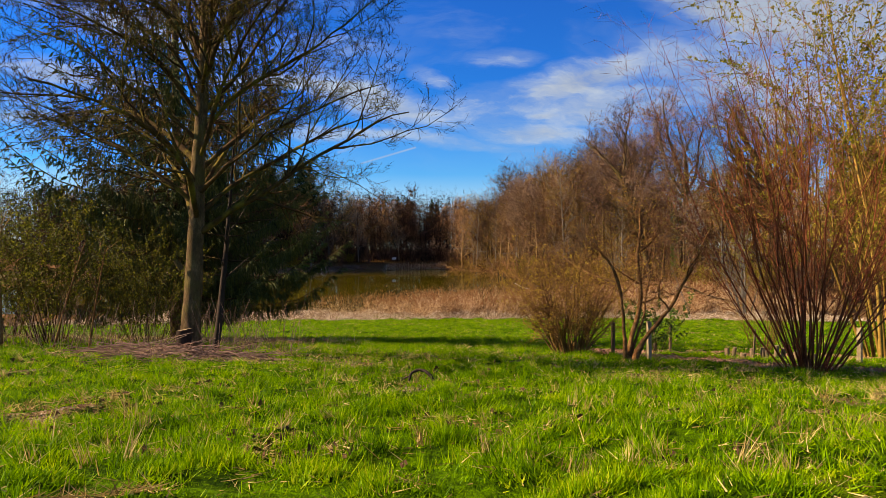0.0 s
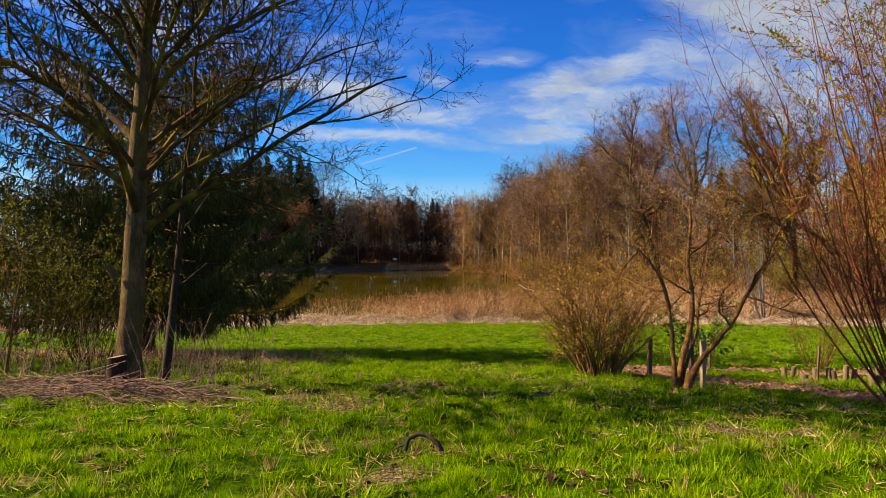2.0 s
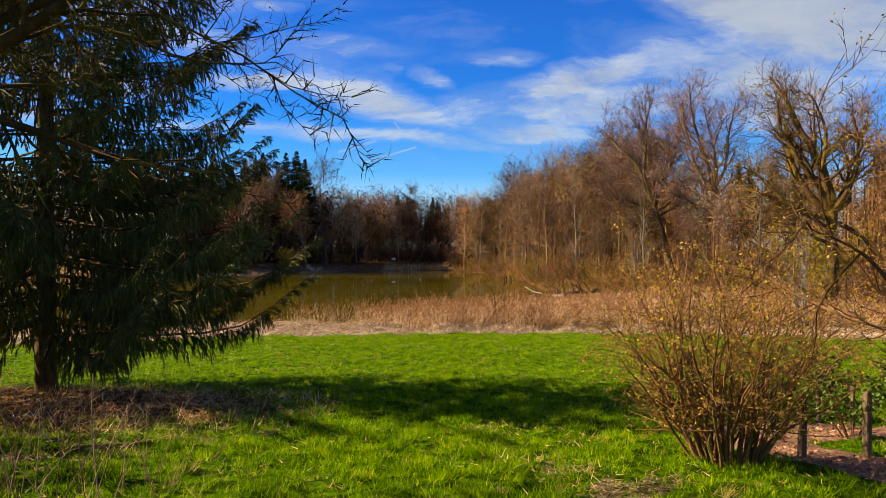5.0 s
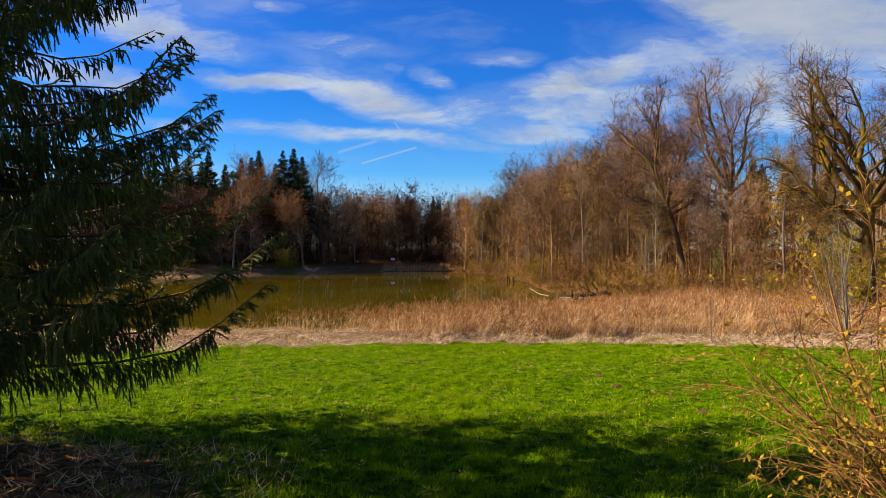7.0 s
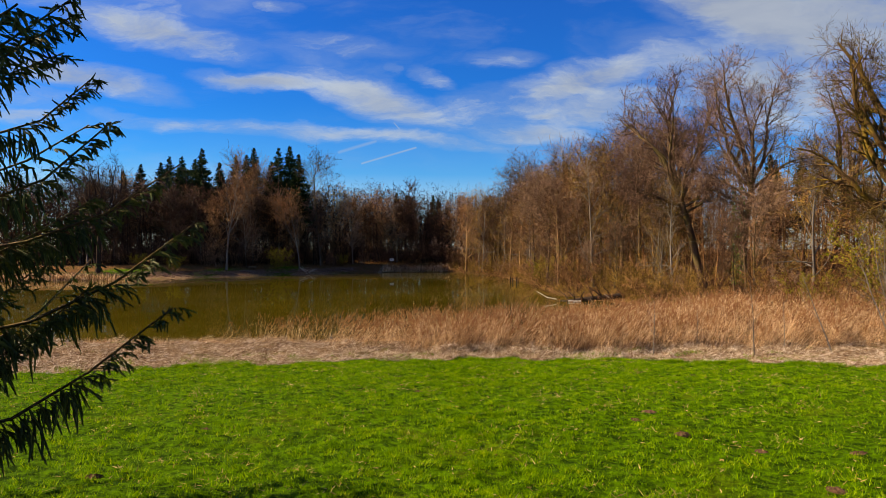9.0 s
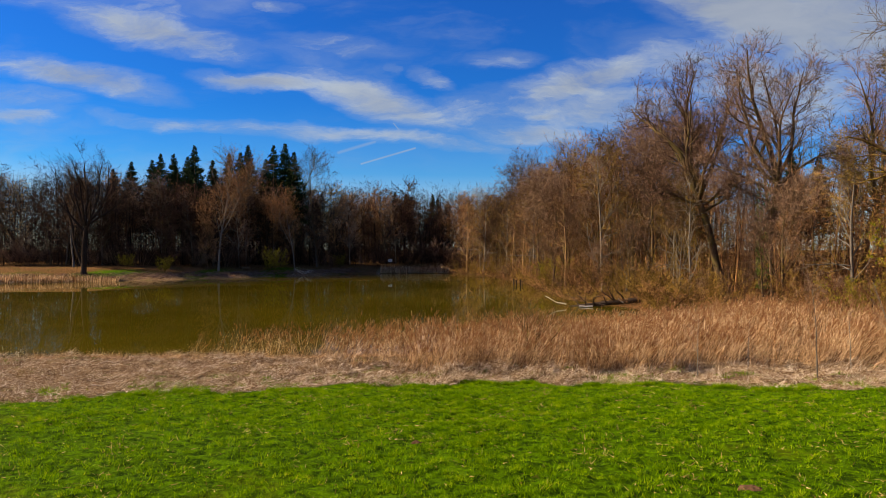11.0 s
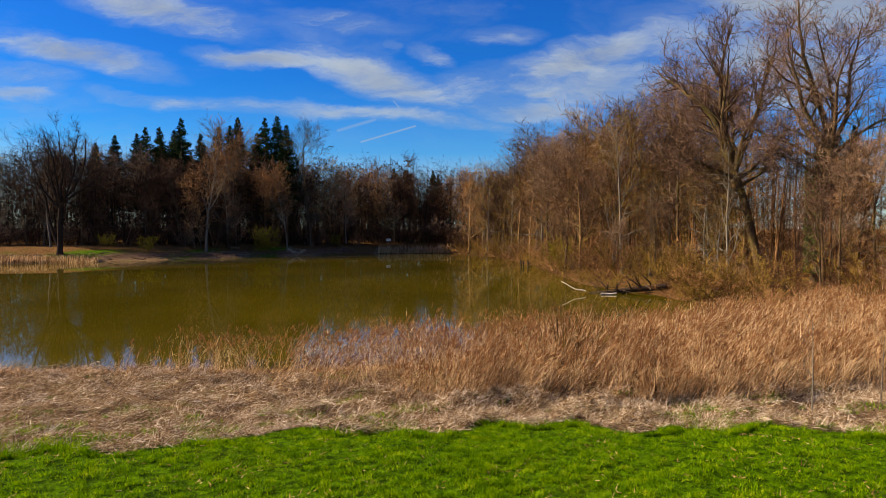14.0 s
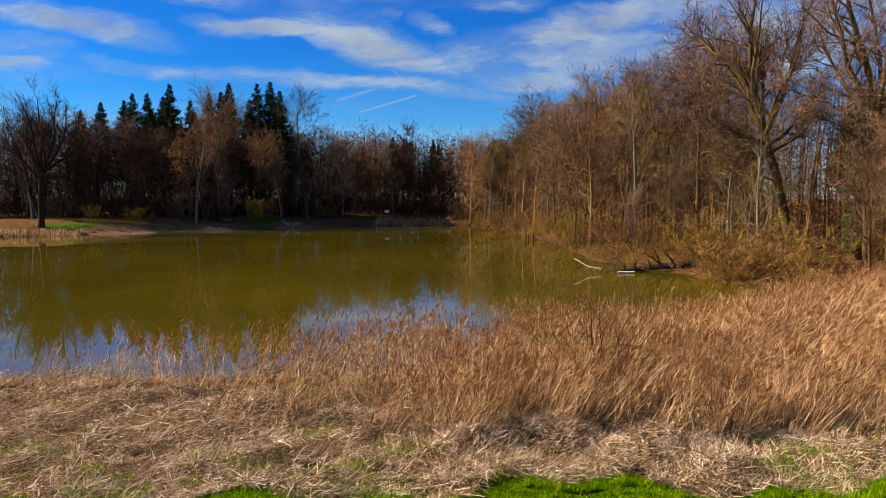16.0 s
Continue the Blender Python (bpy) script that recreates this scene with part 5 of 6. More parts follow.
    D = unit(np.repeat(dirs, k, 0) + rng.normal(0, 0.35, (len(A), 3)) + np.array([0.3, 0, -0.1]))
    g = Geo().slivers(A, D, rng.uniform(0.10, 0.24, len(A)), np.full(len(A), 0.036), rng)
    tagged(part("reed_plumes", g, M_PLUME, shade=False), "feathery brown seed plumes on the dry reeds", "reeds", kind="stuff")


def fallen_reeds():
    rng = np.random.default_rng(99)
    n = 225000
    x = rng.uniform(-1, 1, n)
    x = 1.0 + np.sign(x) * np.abs(x) ** 1.5 * 30
    e, f = edge_y(x), reed_front(x)
    y = e + (np.maximum(f, e + 3) + 1.5 - e) * rng.uniform(-0.03, 1, n)
    keep = rng.uniform(0, 1, n) < np.clip(0.62 + 0.45 * wave(x, y, 1.3, 5.0) + 0.45 * wave(x, y, 3.2, 2.5), 0.06, 1)
    x, y = x[keep], y[keep]
    m = len(x)
    a = rng.normal(0.25, 1.1, m) + 1.2 * wave(x, y, 0.9, 1.0) + 0.7 * wave(x, y, 2.6, 1.0)
    D = unit(np.stack([np.cos(a), np.sin(a), rng.normal(0.12, 0.30, m)], 1))
    heap = np.clip(wave(x, y, 1.4, 0.0) + 0.6 * wave(x, y, 2.9, 1.2), 0, 1.4)
    h = np.abs(rng.normal(0, 0.03, m)) + 0.02 + 0.34 * heap * rng.uniform(0, 1, m)
    A = np.stack([x, y, np.maximum(land(x, y), -0.02) + h], 1)
    L = 0.08 + 0.55 * rng.uniform(0, 1, m) ** 2.2
    P = np.stack([A, A + D * (L / 2)[:, None], A + D * L[:, None] - np.array([0, 0, 0.03])], 1)
    g = Geo().slivers(A, D, L, rng.uniform(0.008, 0.022, m), rng)
    # broken stubble standing up out of it
    j = rng.choice(m, 36000)
    D2 = unit(np.stack([rng.normal(0.35, 0.5, len(j)), rng.normal(-0.1, 0.45, len(j)), np.ones(len(j))], 1))
    g.slivers(A[j] - np.array([0, 0, 0.04]), D2, 0.10 + 0.42 * rng.uniform(0, 1, len(j)) ** 2, rng.uniform(0.008, 0.02, len(j)), rng)
    q = rng.uniform(0, 1, m) < 0.03
    g.tubes(P[q], np.full((q.sum(), 3), 0.007), 3)
    tagged(part("reed_litter", g, M_STRAW, shade=False), "flattened pale dead reed stalks lying between grass and reeds", "litter", kind="stuff")


def litter_sprouts():
    """Green shoots coming up through the dead reeds."""
    rng = np.random.default_rng(79)
    n = 90000
    x = rng.uniform(-18, 22, n)
    y = edge_y(x) - 0.6 + np.abs(rng.uniform(-0.2, 1, n)) ** 1.7 * 6
    ok = wave(x, y, 1.3, 3.3) + 0.6 * wave(x, y, 3.4, 1.0) > 0.10 + 0.13 * (y - edge_y(x))
    x, y = x[ok], y[ok]
    m = len(x)
    D = unit(np.stack([rng.normal(0, 0.4, m), rng.normal(0, 0.4, m), np.ones(m)], 1))
    g = Geo().slivers(np.stack([x, y, land(x, y)], 1), D, rng.uniform(0.08, 0.24, m), np.full(m, 0.022), rng)
    tagged(part("grass_shoots", g, M_GRASS, shade=False), "fresh green shoots among flattened dead reeds", "grass", kind="stuff")


grass_field()
litter_sprouts()
dry_undergrowth()
reed_bed()
fallen_reeds()

# ---- things by the path and the tree ----


def post(x, y, height, width, lean=(0, 0), mat=None, label="weathered square wooden stake driven into the grass", name="stake"):
    rng = np.random.default_rng(int(abs(x * 100 + y * 7)))
    w = width / 2
    g = Geo()
    zs = np.linspace(-0.15, height, 6)
    ring = np.array([(-1, -0.7), (-0.7, -1), (0.7, -1), (1, -0.7), (1, 0.7), (0.7, 1), (-0.7, 1), (-1, 0.7)]) * w
    v = [(px * (1 + rng.normal(0, 0.03)), py * (1 + rng.normal(0, 0.03)), z + (0.012 * rng.normal() if k == 5 else 0)) for k, z in enumerate(zs) for px, py in ring]
    f = [(8 * k + i, 8 * k + (i + 1) % 8, 8 * k + 8 + (i + 1) % 8, 8 * k + 8 + i) for k in range(5) for i in range(8)]
    g.add(v, f)
    top = np.array(v[-8:])
    g.add(np.concatenate([top, [top.mean(0) + (0, 0, 0.006)]]), [(i, (i + 1) % 8, 8) for i in range(8)])
    ob = part(name, g, mat or M_POST, shade=False)
    ob.matrix_basis = pose(x, y, ground_z(x, y), lean[0], lean[1], rng.uniform(0, 40))
    return tagged(ob, label, "post", "stakes by the path")


M_POST_PALE = material("pale_post", [(0.18, 0.13, 0.075), (0.33, 0.25, 0.15), (0.46, 0.37, 0.24)], 8, 60, 0.85, 0.4, stretch=(1, 1, 0.15))
M_POST_DARK = material("dark_post", [(0.05, 0.035, 0.022), (0.12, 0.085, 0.05), (0.22, 0.16, 0.10)], 8, 60, 0.85, 0.5, stretch=(1, 1, 0.15))
post(4.78, 18.5, 0.88, 0.10, (0, 1), M_POST_DARK, "dark weathered square stake beside the chip path")
post(4.85, 15.45, 0.93, 0.095, (0, 0), M_POST_PALE, "pale beige wooden stake beside the crooked tree")
post(5.85, 18.7, 1.0, 0.095, (1, -1), M_POST_DARK, "weathered brown wooden stake behind the crooked tree")
post(7.2, 22.3, 1.05, 0.09, (0, 0), M_POST_DARK, "dark weathered stake on the meadow")
post(7.5, 21.7, 0.9, 0.08, (0, 2), M_POST_DARK, "dark wooden stake beside a young holly")
post(10.6, 16.7, 0.92, 0.11, (0, 0), M_POST, "weathered wooden stake under the hazel")
post(8.6, 18.2, 0.85, 0.045, (3, 2), M_POST_DARK, "thin dark stick standing in the grass")


def short_log(x, y, height, radius, turn):
    rng = np.random.default_rng(int(x * 31))
    a = np.linspace(0, 2 * math.pi, 11)[:-1]
    rr = radius * (1 + 0.06 * np.sin(3 * a + turn) + rng.normal(0, 0.02, 10))
    v = [(math.cos(t) * r * s, math.sin(t) * r * s, z) for z, s in ((-0.12, 1.05), (height - 0.01, 1.0), (height, 0.93)) for t, r in zip(a, rr)]
    f = [(10 * k + i, 10 * k + (i + 1) % 10, 10 * k + 10 + (i + 1) % 10, 10 * k + 10 + i) for k in range(2) for i in range(10)]
    log = part("short_log", Geo().add(v, f), M_POST_DARK)
    part("cut_face", Geo().add(v[-10:], [tuple(range(10))]), M_POST, log, "greyed sawn end grain", False)
    log.matrix_basis = pose(x, y, ground_z(x, y), rng.normal(0, 4), rng.normal(0, 4), turn)
    return tagged(log, "short upright log set in the grass as an edging", "log", "row of edging logs")


for k in range(11):
    short_log(8.12 + 0.17 * k + 0.06 * math.sin(5 * k), 18.75 - 0.13 * k + 0.10 * math.sin(3 * k), 0.29 + 0.08 * math.sin(2.3 * k), 0.065 + 0.015 * math.sin(4.1 * k), 40 * k)


def stick_arch():
    rng = np.random.default_rng(3)
    t = np.linspace(0, 1, 14)
    P = np.stack([-0.20 + 0.40 * t, 0.05 * np.sin(4 * t), 0.17 * np.sin(math.pi * t ** 0.75) ** 0.6 - 0.01], 1)[None] + rng.normal(0, 0.004, (1, 14, 3))
    S = np.array([[(-0.18, 0.0, 0.07), (-0.26, 0.03, 0.03), (-0.33, 0.05, -0.02)]])
    ob = part("bent_stick", Geo().tubes(P, np.linspace(0.022, 0.028, 14)[None], 7).tubes(S, np.array([[0.014, 0.012, 0.008]]), 5), M_LOG)
    ob.matrix_basis = pose(-0.29, 8.66, ground_z(-0.29, 8.66) + 0.05) @ Matrix.Diagonal((0.85, 0.85, 0.8, 1))
    tagged(ob, "dark bent dead branch arching out of the grass", "stick")


stick_arch()


def stump(x, y, r, h, label, mat=None):
    rng = np.random.default_rng(int(abs(x * 10)))
    a = np.linspace(0, 2 * math.pi, 15)[:-1]
    v, n = [], 14
    for z, s in ((-0.1, 1.35), (0.08, 1.15), (h * 0.5, 1.0), (h, 0.97)):
        v += [(math.cos(t) * r * s * (1 + 0.08 * math.sin(4 * t) + rng.normal(0, 0.02)), math.sin(t) * r * s, z + (0.02 * math.cos(t) if z == h else 0)) for t in a]
    f = [(n * k + i, n * k + (i + 1) % n, n * k + n + (i + 1) % n, n * k + n + i) for k in range(3) for i in range(n)]
    ob = part("tree_stump", Geo().add(v, f), mat or M_BARK)
    part("cut_face", Geo().add(v[-n:], [tuple(range(n))]), M_POST, ob, "greyed sawn top", False)
    ob.matrix_basis = pose(x, y, ground_z(x, y))
    tagged(ob, label, "stump")


stump(-5.03, 12.72, 0.13, 0.60, "short sawn tree stump beside the bare tree", M_BARK_DARK)
stump(25.4, 71.5, 0.28, 1.3, "old tree stump with a pale sawn top among reeds")


def slanting_pole(x, y, dx, dy, h, r, mat, label, seed):
    rng = np.random.default_rng(seed)
    ob = tagged(new("young_tree"), label, "tree")
    T = paths(np.array([[0, 0, -0.08]]), np.array([[dx, dy, 1.0]]), h, 9, rng, 0.02, 0.03)
    TR = r * np.linspace(1, 0.25, 9)[None]
    part("trunk", Geo().tubes(T, TR, 7), mat, ob)
    A, AR = limbs(T, TR, 10, 0.3, 1.0, 45, h * 0.16, 4, rng, 0.4, 0.08, 0.12, 0.3, thin=0.004)
    C, CR = limbs(A, AR, 6, 0.1, 1.0, 42, h * 0.07, 2, rng, 0.5, 0.08, 0.1)
    part("crown", Geo().tubes(A, AR, 3).pick(C, 0.012), mat, ob)
    return at(ob, x, y)


slanting_pole(-4.92, 14.1, 0.12, 0.02, 4.6, 0.085, M_LOG, "dark slim leaning trunk beside the bare tree", 1)
slanting_pole(-9.1, 13.5, -0.01, 0.0, 5.2, 0.035, M_THORN, "slim straight sapling at the meadow edge", 2)
slanting_pole(-8.6, 14.4, 0.25, 0.1, 2.6, 0.03, M_THORN, "slim leaning sapling at the meadow edge", 3)
slanting_pole(-7.6, 14.0, 0.2, 0.0, 2.4, 0.03, M_THORN, "slim leaning sapling at the meadow edge", 4)
slanting_pole(16.2, 54.6, -0.03, 0, 4.2, 0.035, M_BIRCH, "pale bare sapling at the edge of the reeds", 5)
slanting_pole(10.8, 54.8, 0.02, 0, 3.2, 0.03, M_BIRCH, "pale bare sapling at the edge of the reeds", 6)
slanting_pole(21.0, 55.5, -0.35, 0, 4.8, 0.045, M_BIRCH, "pale leaning sapling at the edge of the reeds", 7)
slanting_pole(13.4, 55.4, 0.05, 0, 2.6, 0.022, M_BIRCH, "pale bare sapling at the edge of the reeds", 8)
slanting_pole(18.6, 56.0, 0.0, 0, 3.0, 0.024, M_BIRCH, "pale bare sapling at the edge of the reeds", 9)

pale = thicket("pale_stemmed_shrub", 33, 11, 8.0, M_BIRCH, "tall pale-stemmed bare shrub at the wood's edge", (9, 6), splay=26, stem_r=0.05, base=0.5, single=True)
at(pale, 26.5, 57.5)
reed_bush = thicket("bare_bush", 34, 15, 3.9, M_TWIG_DARK, "grey leafless bush standing among the reeds", (8, 6), splay=42, stem_r=0.032, base=0.35, single=True, more=4, wander=0.12, up=0.02)
at(reed_bush, 3.8, 60.6)
dead_bush = thicket("dead_bush", 38, 11, 3.6, M_LOG_PALE, "bleached dead bush at the far waterline", (6, 5), splay=62, stem_r=0.035, base=0.6, wide=0.04, up=-0.03)
at(dead_bush, -36.5, 193.0, 0, 0.7)
side_bush = thicket("young_shrub", 35, 16, 2.8, M_THORN, "young bare shrub beside the chip path", (7, 6), M_BUD, 0.03, 900, splay=35, stem_r=0.014, base=0.2, single=True)
at(side_bush, 10.6, 21.8)
holly = thicket("holly_bush", 36, 9, 1.7, M_TWIG_DARK, "small dark glossy-leaved evergreen bush", (7, 5), M_IVY, 0.10, 1300, splay=36, stem_r=0.012, base=0.12, single=True)
at(holly, 6.7, 20.4)
green = thicket("leafing_bush", 37, 16, 5.0, M_TWIG_OLIVE, "rounded bush in fresh yellow-green leaf on the bank", (7, 6), M_LEAF, 0.16, 3000, splay=40, stem_r=0.03, base=0.5, wide=0.04)
at(green, -43.5, 189.0, 0, 1.25)
for x, y, turn, size in ((-63.5, 172.5, 70, 0.75), (18.2, 136, 20, 1.0), (17.5, 143, 200, 0.8), (28.5, 70.5, 90, 0.7), (32, 66, 10, 0.9), (38, 75, 60, 1.5), (-72, 173, 150, 0.6), (-30, 211, 150, 0.7)):
    at(copy_thing(green, Matrix()), x, y, turn, size)


def brush_pile():
    rng = np.random.default_rng(44)
    n = 470
    x = -4.95 + rng.normal(0, 0.95, n)
    y = 12.05 + rng.normal(0, 0.42, n)
    h = 0.24 * np.exp(-((x + 5.1) / 1.7) ** 2 - ((y - 12.1) / 0.65) ** 2) * rng.uniform(0.1, 1, n)
    a = rng.normal(0, 0.75, n) + np.where(rng.uniform(0, 1, n) < 0.5, 0, math.pi)
    D = np.stack([np.cos(a), np.sin(a), rng.normal(0.0, 0.10, n)], 1)
    P = paths(np.stack([x, y, land(x, y) + h + 0.03], 1), D, rng.uniform(0.3, 1.3, n), 5, rng, -0.02, 0.12)
    P[:, :, 2] = np.maximum(P[:, :, 2], land(P[:, :, 0], P[:, :, 1]) + 0.012)
    R = rng.uniform(0.003, 0.009, n)[:, None] * np.linspace(1, 0.5, 5)[None]
    order = np.argsort(y)
    near, rest = order[:220], order[220:]
    pile = part("brush_pile", Geo().tubes(P[rest], R[rest], 4), M_DEAD)
    for k in near:
        part("stick", Geo().tubes(P[k:k + 1], R[k:k + 1], 4), M_DEAD, pile)
    tagged(pile, "low heap of dead grey-pink brushwood under the tree", "brushwood", kind="stuff")
    # tall dead weeds round the trunks
    n = 420
    x = rng.uniform(-12.5, -3.0, n)
    y = 12.4 + rng.uniform(0, 1, n) * 4 + 0.35 * np.maximum(0, -6 - x)
    P = paths(np.stack([x, y, land(x, y) - 0.02], 1), np.stack([rng.normal(0.1, 0.28, n), rng.normal(0, 0.2, n), np.ones(n)], 1), rng.uniform(0.5, 1.3, n), 5, rng, -0.05, 0.07)
    tagged(part("dead_weeds", Geo().tubes(P, np.linspace(0.006, 0.003, 5)[None].repeat(n, 0), 3), M_DEAD), "thin dry weed stalks round the tree trunks", "weeds", kind="stuff")


brush_pile()


def molehill(x, y, r, seed):
    rng = np.random.default_rng(seed)
    a = np.arange(14) * 2 * math.pi / 14
    lump = rng.uniform(0.75, 1.15, 14)
    v = [(0, 0, r * 0.30)]
    for q, h in ((0.3, 0.27), (0.55, 0.20), (0.8, 0.09), (1.0, -0.08)):
        v += [(math.cos(t) * r * q * l * rng.uniform(0.85, 1.15), math.sin(t) * r * q * l * 0.8, r * h + rng.normal(0, 0.012)) for t, l in zip(a, lump)]
    g = Geo().add(v, [(0, 1 + i, 1 + (i + 1) % 14) for i in range(14)])
    f = [(1 + 14 * k + i, 15 + 14 * k + i, 15 + 14 * k + (i + 1) % 14, 1 + 14 * k + (i + 1) % 14) for k in range(3) for i in range(14)]
    g.f.append(np.array(f))
    ob = part("molehill", g, M_SOIL, shade=False)
    ob.matrix_basis = pose(x, y, ground_z(x, y))
    tagged(ob, "small heap of dark crumbly soil in the grass", "molehill", "molehills in the meadow")


for k, (x, y, r) in enumerate(((5.2, 37.6, 0.28), (4.93, 34.4, 0.2), (4.5, 36.7, 0.2), (-5.9, 10.6, 0.18), (-4.4, 8.4, 0.12), (2.4, 7.4, 0.13), (0.3, 7.2, 0.10), (6.3, 33.4, 0.22), (8.2, 33.0, 0.25), (-3.4, 29.0, 0.14),
                              (7.4, 44.5, 0.15), (6.0, 30.2, 0.24), (-7.0, 31.0, 0.15), (-1.5, 41.5, 0.15), (9.6, 46.0, 0.15), (-6.6, 35.5, 0.15))):
    molehill(x, y, r, k)

# ---- things in and across the water ----


def fallen_trunk():
    rng = np.random.default_rng(6)
    T = paths(np.array([[21.5, 98.4, 0.75]]), np.array([[-1.0, -0.03, -0.06]]), 9.6, 9, rng, -0.004, 0.02)
    log = part("fallen_tree", Geo().tubes(T, np.linspace(0.34, 0.16, 9)[None], 9), M_LOG)
    A, AR = limbs(T, np.linspace(0.34, 0.16, 9)[None], 15, 0.2, 1.0, 58, 2.6, 7, rng, 0.36, 0.05, 0.2, 0.2)
    C, CR = limbs(A, AR, 5, 0.2, 1.0, 45, 0.8, 4, rng, 0.5, 0.05, 0.15, 0.3)
    part("dead_branch", Geo().tubes(A, AR, 5).tubes(C, CR, 3), M_LOG, log)
    part("bleached_limb", Geo().tubes(paths(np.array([[14.2, 97.0, 0.10]]), np.array([[1, 0.0, 0.02]]), 1.5, 5, rng, 0, 0.04), np.linspace(0.11, 0.08, 5)[None], 7), M_LOG_PALE, log, "bleached bare wood")
    part("bleached_limb", Geo().tubes(paths(np.array([[12.9, 97.6, 0.30]]), np.array([[-1, 0.1, 0.12]]), 2.6, 6, rng, 0.03, 0.14), np.linspace(0.08, 0.03, 6)[None], 6), M_LOG_PALE, log, "bleached bare wood")
    part("bleached_limb", Geo().tubes(paths(np.array([[19.2, 97.6, 0.5]]), np.array([[-0.6, -0.2, 0.55]]), 0.8, 4, rng, -0.1, 0.1), np.linspace(0.08, 0.05, 4)[None], 6), M_LOG_PALE, log, "bleached bare wood")
    tagged(log, "dark fallen tree lying in the water with bleached limbs", "log")


fallen_trunk()
for k, (x, y, h) in enumerate(((12.4, 146, 1.15), (12.9, 146.6, 1.0), (13.5, 145.6, 1.1), (13.9, 147, 0.8))):
    g = Geo().tubes(paths(np.array([[0, 0, -0.9]]), np.array([[0.03 * k - 0.05, 0, 1.0]]), h + 0.9, 4, np.random.default_rng(k), 0, 0.01), np.full((1, 4), 0.13), 8)
    g.add([(0.13 * math.cos(a), 0.13 * math.sin(a), h) for a in np.linspace(0, 6.283, 9)[:-1]], [tuple(range(8))])
    ob = part("mooring_post", g, M_LOG)
    ob.matrix_basis = pose(x, y, 0)
    tagged(ob, "dark round post standing in the pond", "post", "posts in the water")


def sign_board(x, y):
    base = ground_z(x, y)
    ob = tagged(new("sign"), "small white sign board on a post by the far shore", "sign")
    ob.matrix_basis = pose(x, y, base)
    part("post", Geo().tubes(np.array([[(0, 0.05, -0.2), (0, 0.05, 1.5), (0, 0.05, 3.05)]]), np.full((1, 3), 0.05), 8), M_POST, ob)
    bm = bmesh.new()
    bmesh.ops.create_cube(bm, size=1.0, matrix=Matrix.Translation((0, 0, 2.72)) @ Matrix.Diagonal((1.15, 0.05, 0.62, 1)))
    bmesh.ops.bevel(bm, geom=bm.edges[:], offset=0.012, segments=1)
    me = bpy.data.meshes.new("board")
    bm.to_mesh(me)
    bm.free()
    me.materials.append(M_SIGN)
    board = new("board", me)
    board.parent = ob
    for k, (cx, cz, w) in enumerate(((-0.2, 2.85, 0.5), (0.05, 2.72, 0.8), (-0.1, 2.59, 0.6))):
        v = [(cx + sx * w / 2, -0.030, cz + sz * 0.03) for sx, sz in ((-1, -1), (1, -1), (1, 1), (-1, 1))]
        part("text_bar", Geo().add(v, [(0, 1, 2, 3)]), M_LOG, board, shade=False)


sign_board(-15.8, 212.0)


def bench(x, y, turn):
    ob = tagged(new("bench"), "simple dark wooden bench beside the far path", "bench")
    ob.matrix_basis = pose(x, y, ground_z(x, y), 0, 0, turn)

    def board(name, sx, sy, sz, px, py, pz):
        bm = bmesh.new()
        bmesh.ops.create_cube(bm, size=1.0, matrix=Matrix.Translation((px, py, pz)) @ Matrix.Diagonal((sx, sy, sz, 1)))
        bmesh.ops.bevel(bm, geom=bm.edges[:], offset=0.01, segments=1)
        me = bpy.data.meshes.new(name)
        bm.to_mesh(me)
        bm.free()
        me.materials.append(M_POST_DARK)
        o = new(name, me)
        o.parent = ob
    board("seat", 2.0, 0.42, 0.06, 0, 0, 0.46)
    board("backrest", 2.0, 0.05, 0.30, 0, 0.24, 0.78)
    for px in (-0.8, 0.8):
        board("leg", 0.10, 0.40, 0.52, px, 0, 0.18)
        board("back_support", 0.08, 0.06, 0.6, px, 0.19, 0.66)


bench(-49.5, 187.0, 25)


def far_reeds(name, x0, x1, y0, y1, n, h, seed):
    rng = np.random.default_rng(seed)
    t = rng.uniform(0, 1, n)
    x = x0 + (x1 - x0) * t
    y = y0 + (y1 - y0) * t + rng.uniform(0, 3.0, n)
    z = np.maximum(land(x, y), -0.4)
    D = unit(np.stack([rng.normal(0.1, 0.15, n), rng.normal(0, 0.15, n), np.ones(n)], 1))
    g = Geo().slivers(np.stack([x, y, z], 1), D, h * rng.uniform(0.6, 1.15, n), np.full(n, 0.07), rng)
    tagged(part(name, g, M_REED, shade=False), "dry tan reeds on the far shore", "reeds", kind="stuff")


far_reeds("far_reeds", -18, 1, 206.3, 210, 2600, 2.3, 1)
far_reeds("bank_reeds", -92, -68, 148.5, 158.5, 2600, 1.3, 2)


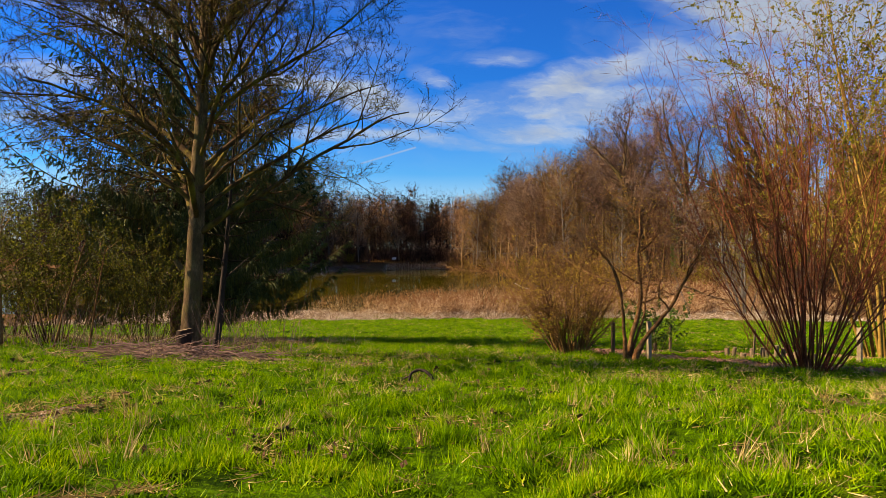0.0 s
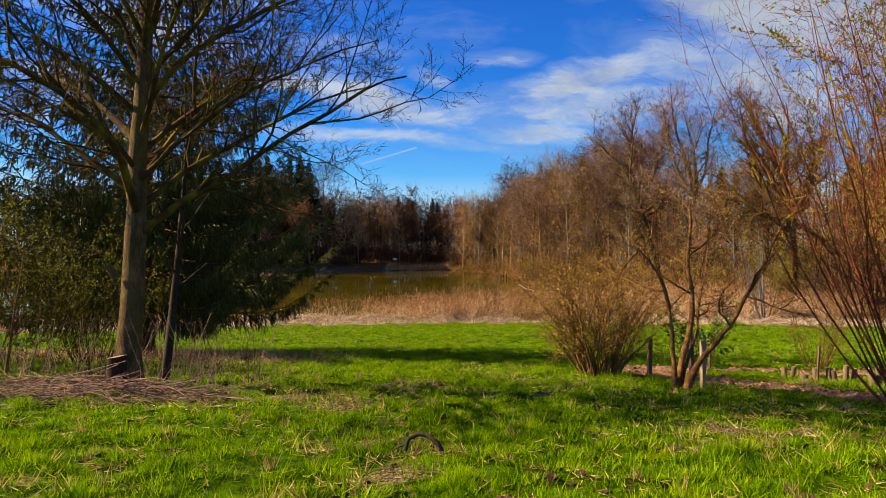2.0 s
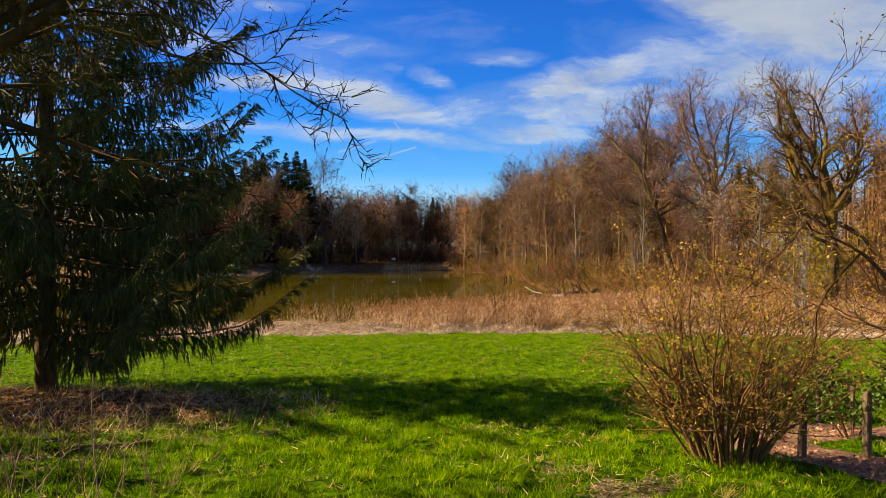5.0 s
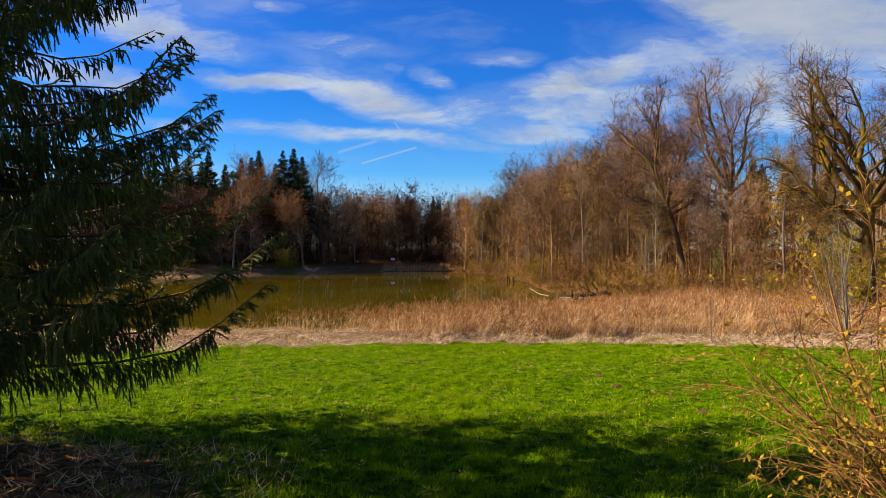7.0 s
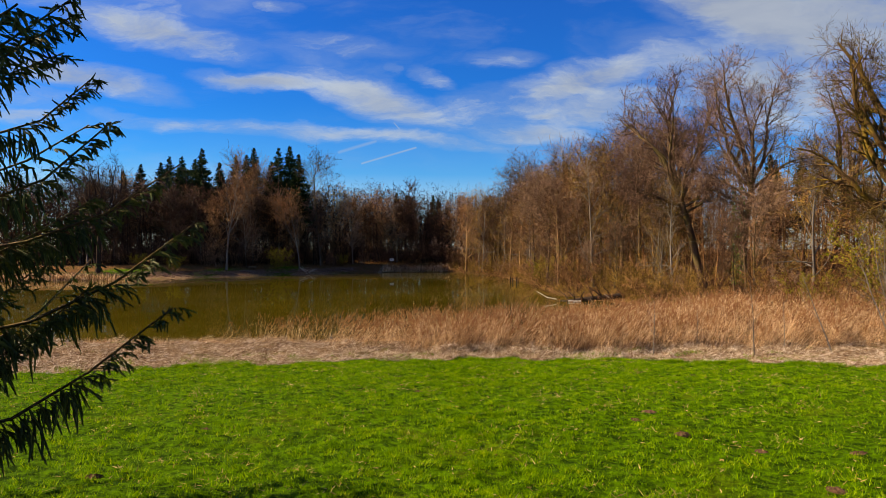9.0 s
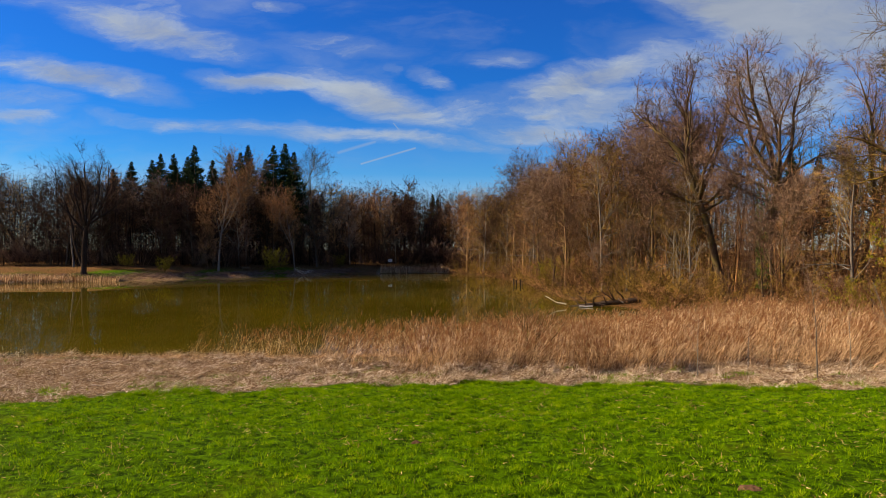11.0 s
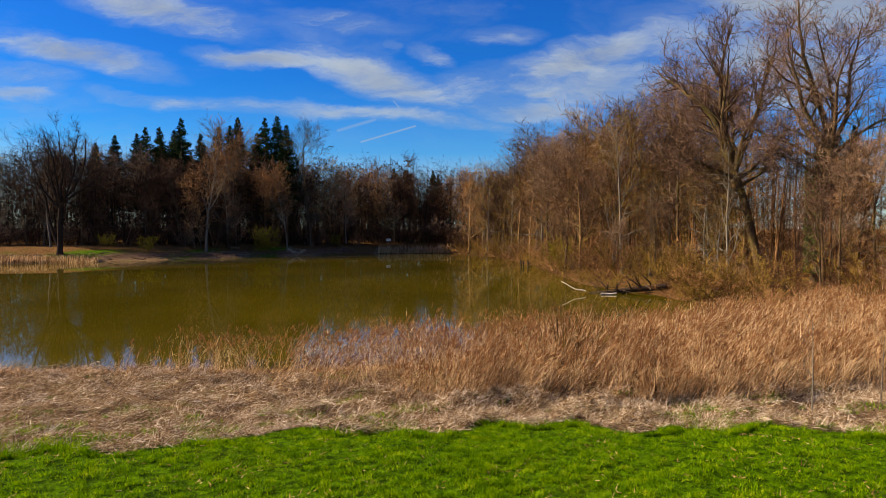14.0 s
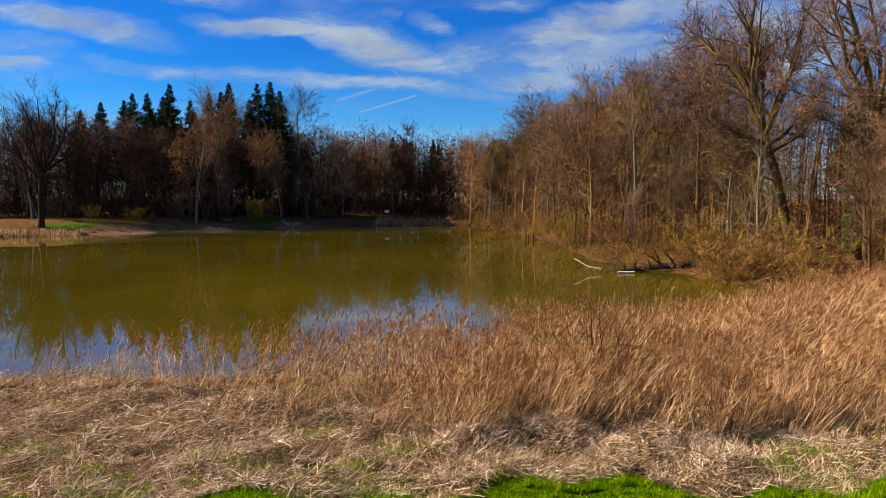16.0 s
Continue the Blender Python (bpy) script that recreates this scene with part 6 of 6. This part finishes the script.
def ivy(x, y, r, z0, z1):
    rng = np.random.default_rng(8)
    n = 2600
    a = rng.uniform(0, 2 * math.pi, n)
    z = z0 + (z1 - z0) * rng.uniform(0, 1, n) ** 1.2
    q = r + np.abs(rng.normal(0, 0.16, n))
    ob = part("ivy", Geo().leaves(np.stack([np.cos(a) * q, np.sin(a) * q, z], 1), 0.22, rng), M_IVY, shade=False)
    ob.matrix_basis = pose(x, y, ground_z(x, y))
    tagged(ob, "green ivy climbing the trunk of an oak", "ivy")


ivy(34.4, 96.8, 0.52, 1.0, 12.5)


def wood_chips():
    rng = np.random.default_rng(13)
    n = 9000
    x, y = rng.uniform(4.0, 13.0, n), rng.uniform(11.8, 22.2, n)
    ok = chip_path(x, y) < 0.85 * rng.uniform(0.5, 1.15, n)
    x, y = x[ok], y[ok]
    g = Geo().leaves(np.stack([x, y, land(x, y) + 0.012], 1), 0.07, rng, 0.75)
    tagged(part("wood_chips", g, M_CHIP, shade=False), "reddish brown wood chips strewn on a footpath", "wood chips", kind="stuff")


wood_chips()


def bank_debris():
    """Washed-up stalks and sticks on the bare far bank."""
    rng = np.random.default_rng(14)
    n = 5000
    t = rng.uniform(0, 1, n)
    p = np.array([(-100, 146), (-77, 156), (-62, 166), (-50, 178), (-37, 192), (-24, 206)], float)
    u = t * 4.999
    i = u.astype(int)
    w = (u - i)[:, None]
    q = p[i] * (1 - w) + p[i + 1] * w
    x, y = q[:, 0] - rng.uniform(-0.5, 5, n) * 0.7, q[:, 1] + rng.uniform(-0.5, 7, n) * 0.8
    ok = shore(x, y) > 0.05
    x, y = x[ok], y[ok]
    m = len(x)
    a = rng.uniform(0, 6.28, m)
    D = unit(np.stack([np.cos(a), np.sin(a), rng.normal(0.1, 0.1, m)], 1))
    g = Geo().slivers(np.stack([x, y, land(x, y) + 0.04], 1), D, rng.uniform(0.4, 1.8, m), np.full(m, 0.09), rng)
    tagged(part("bank_litter", g, M_DEAD, shade=False), "dead stalks and sticks strewn over the far bank", "litter", kind="stuff")


bank_debris()
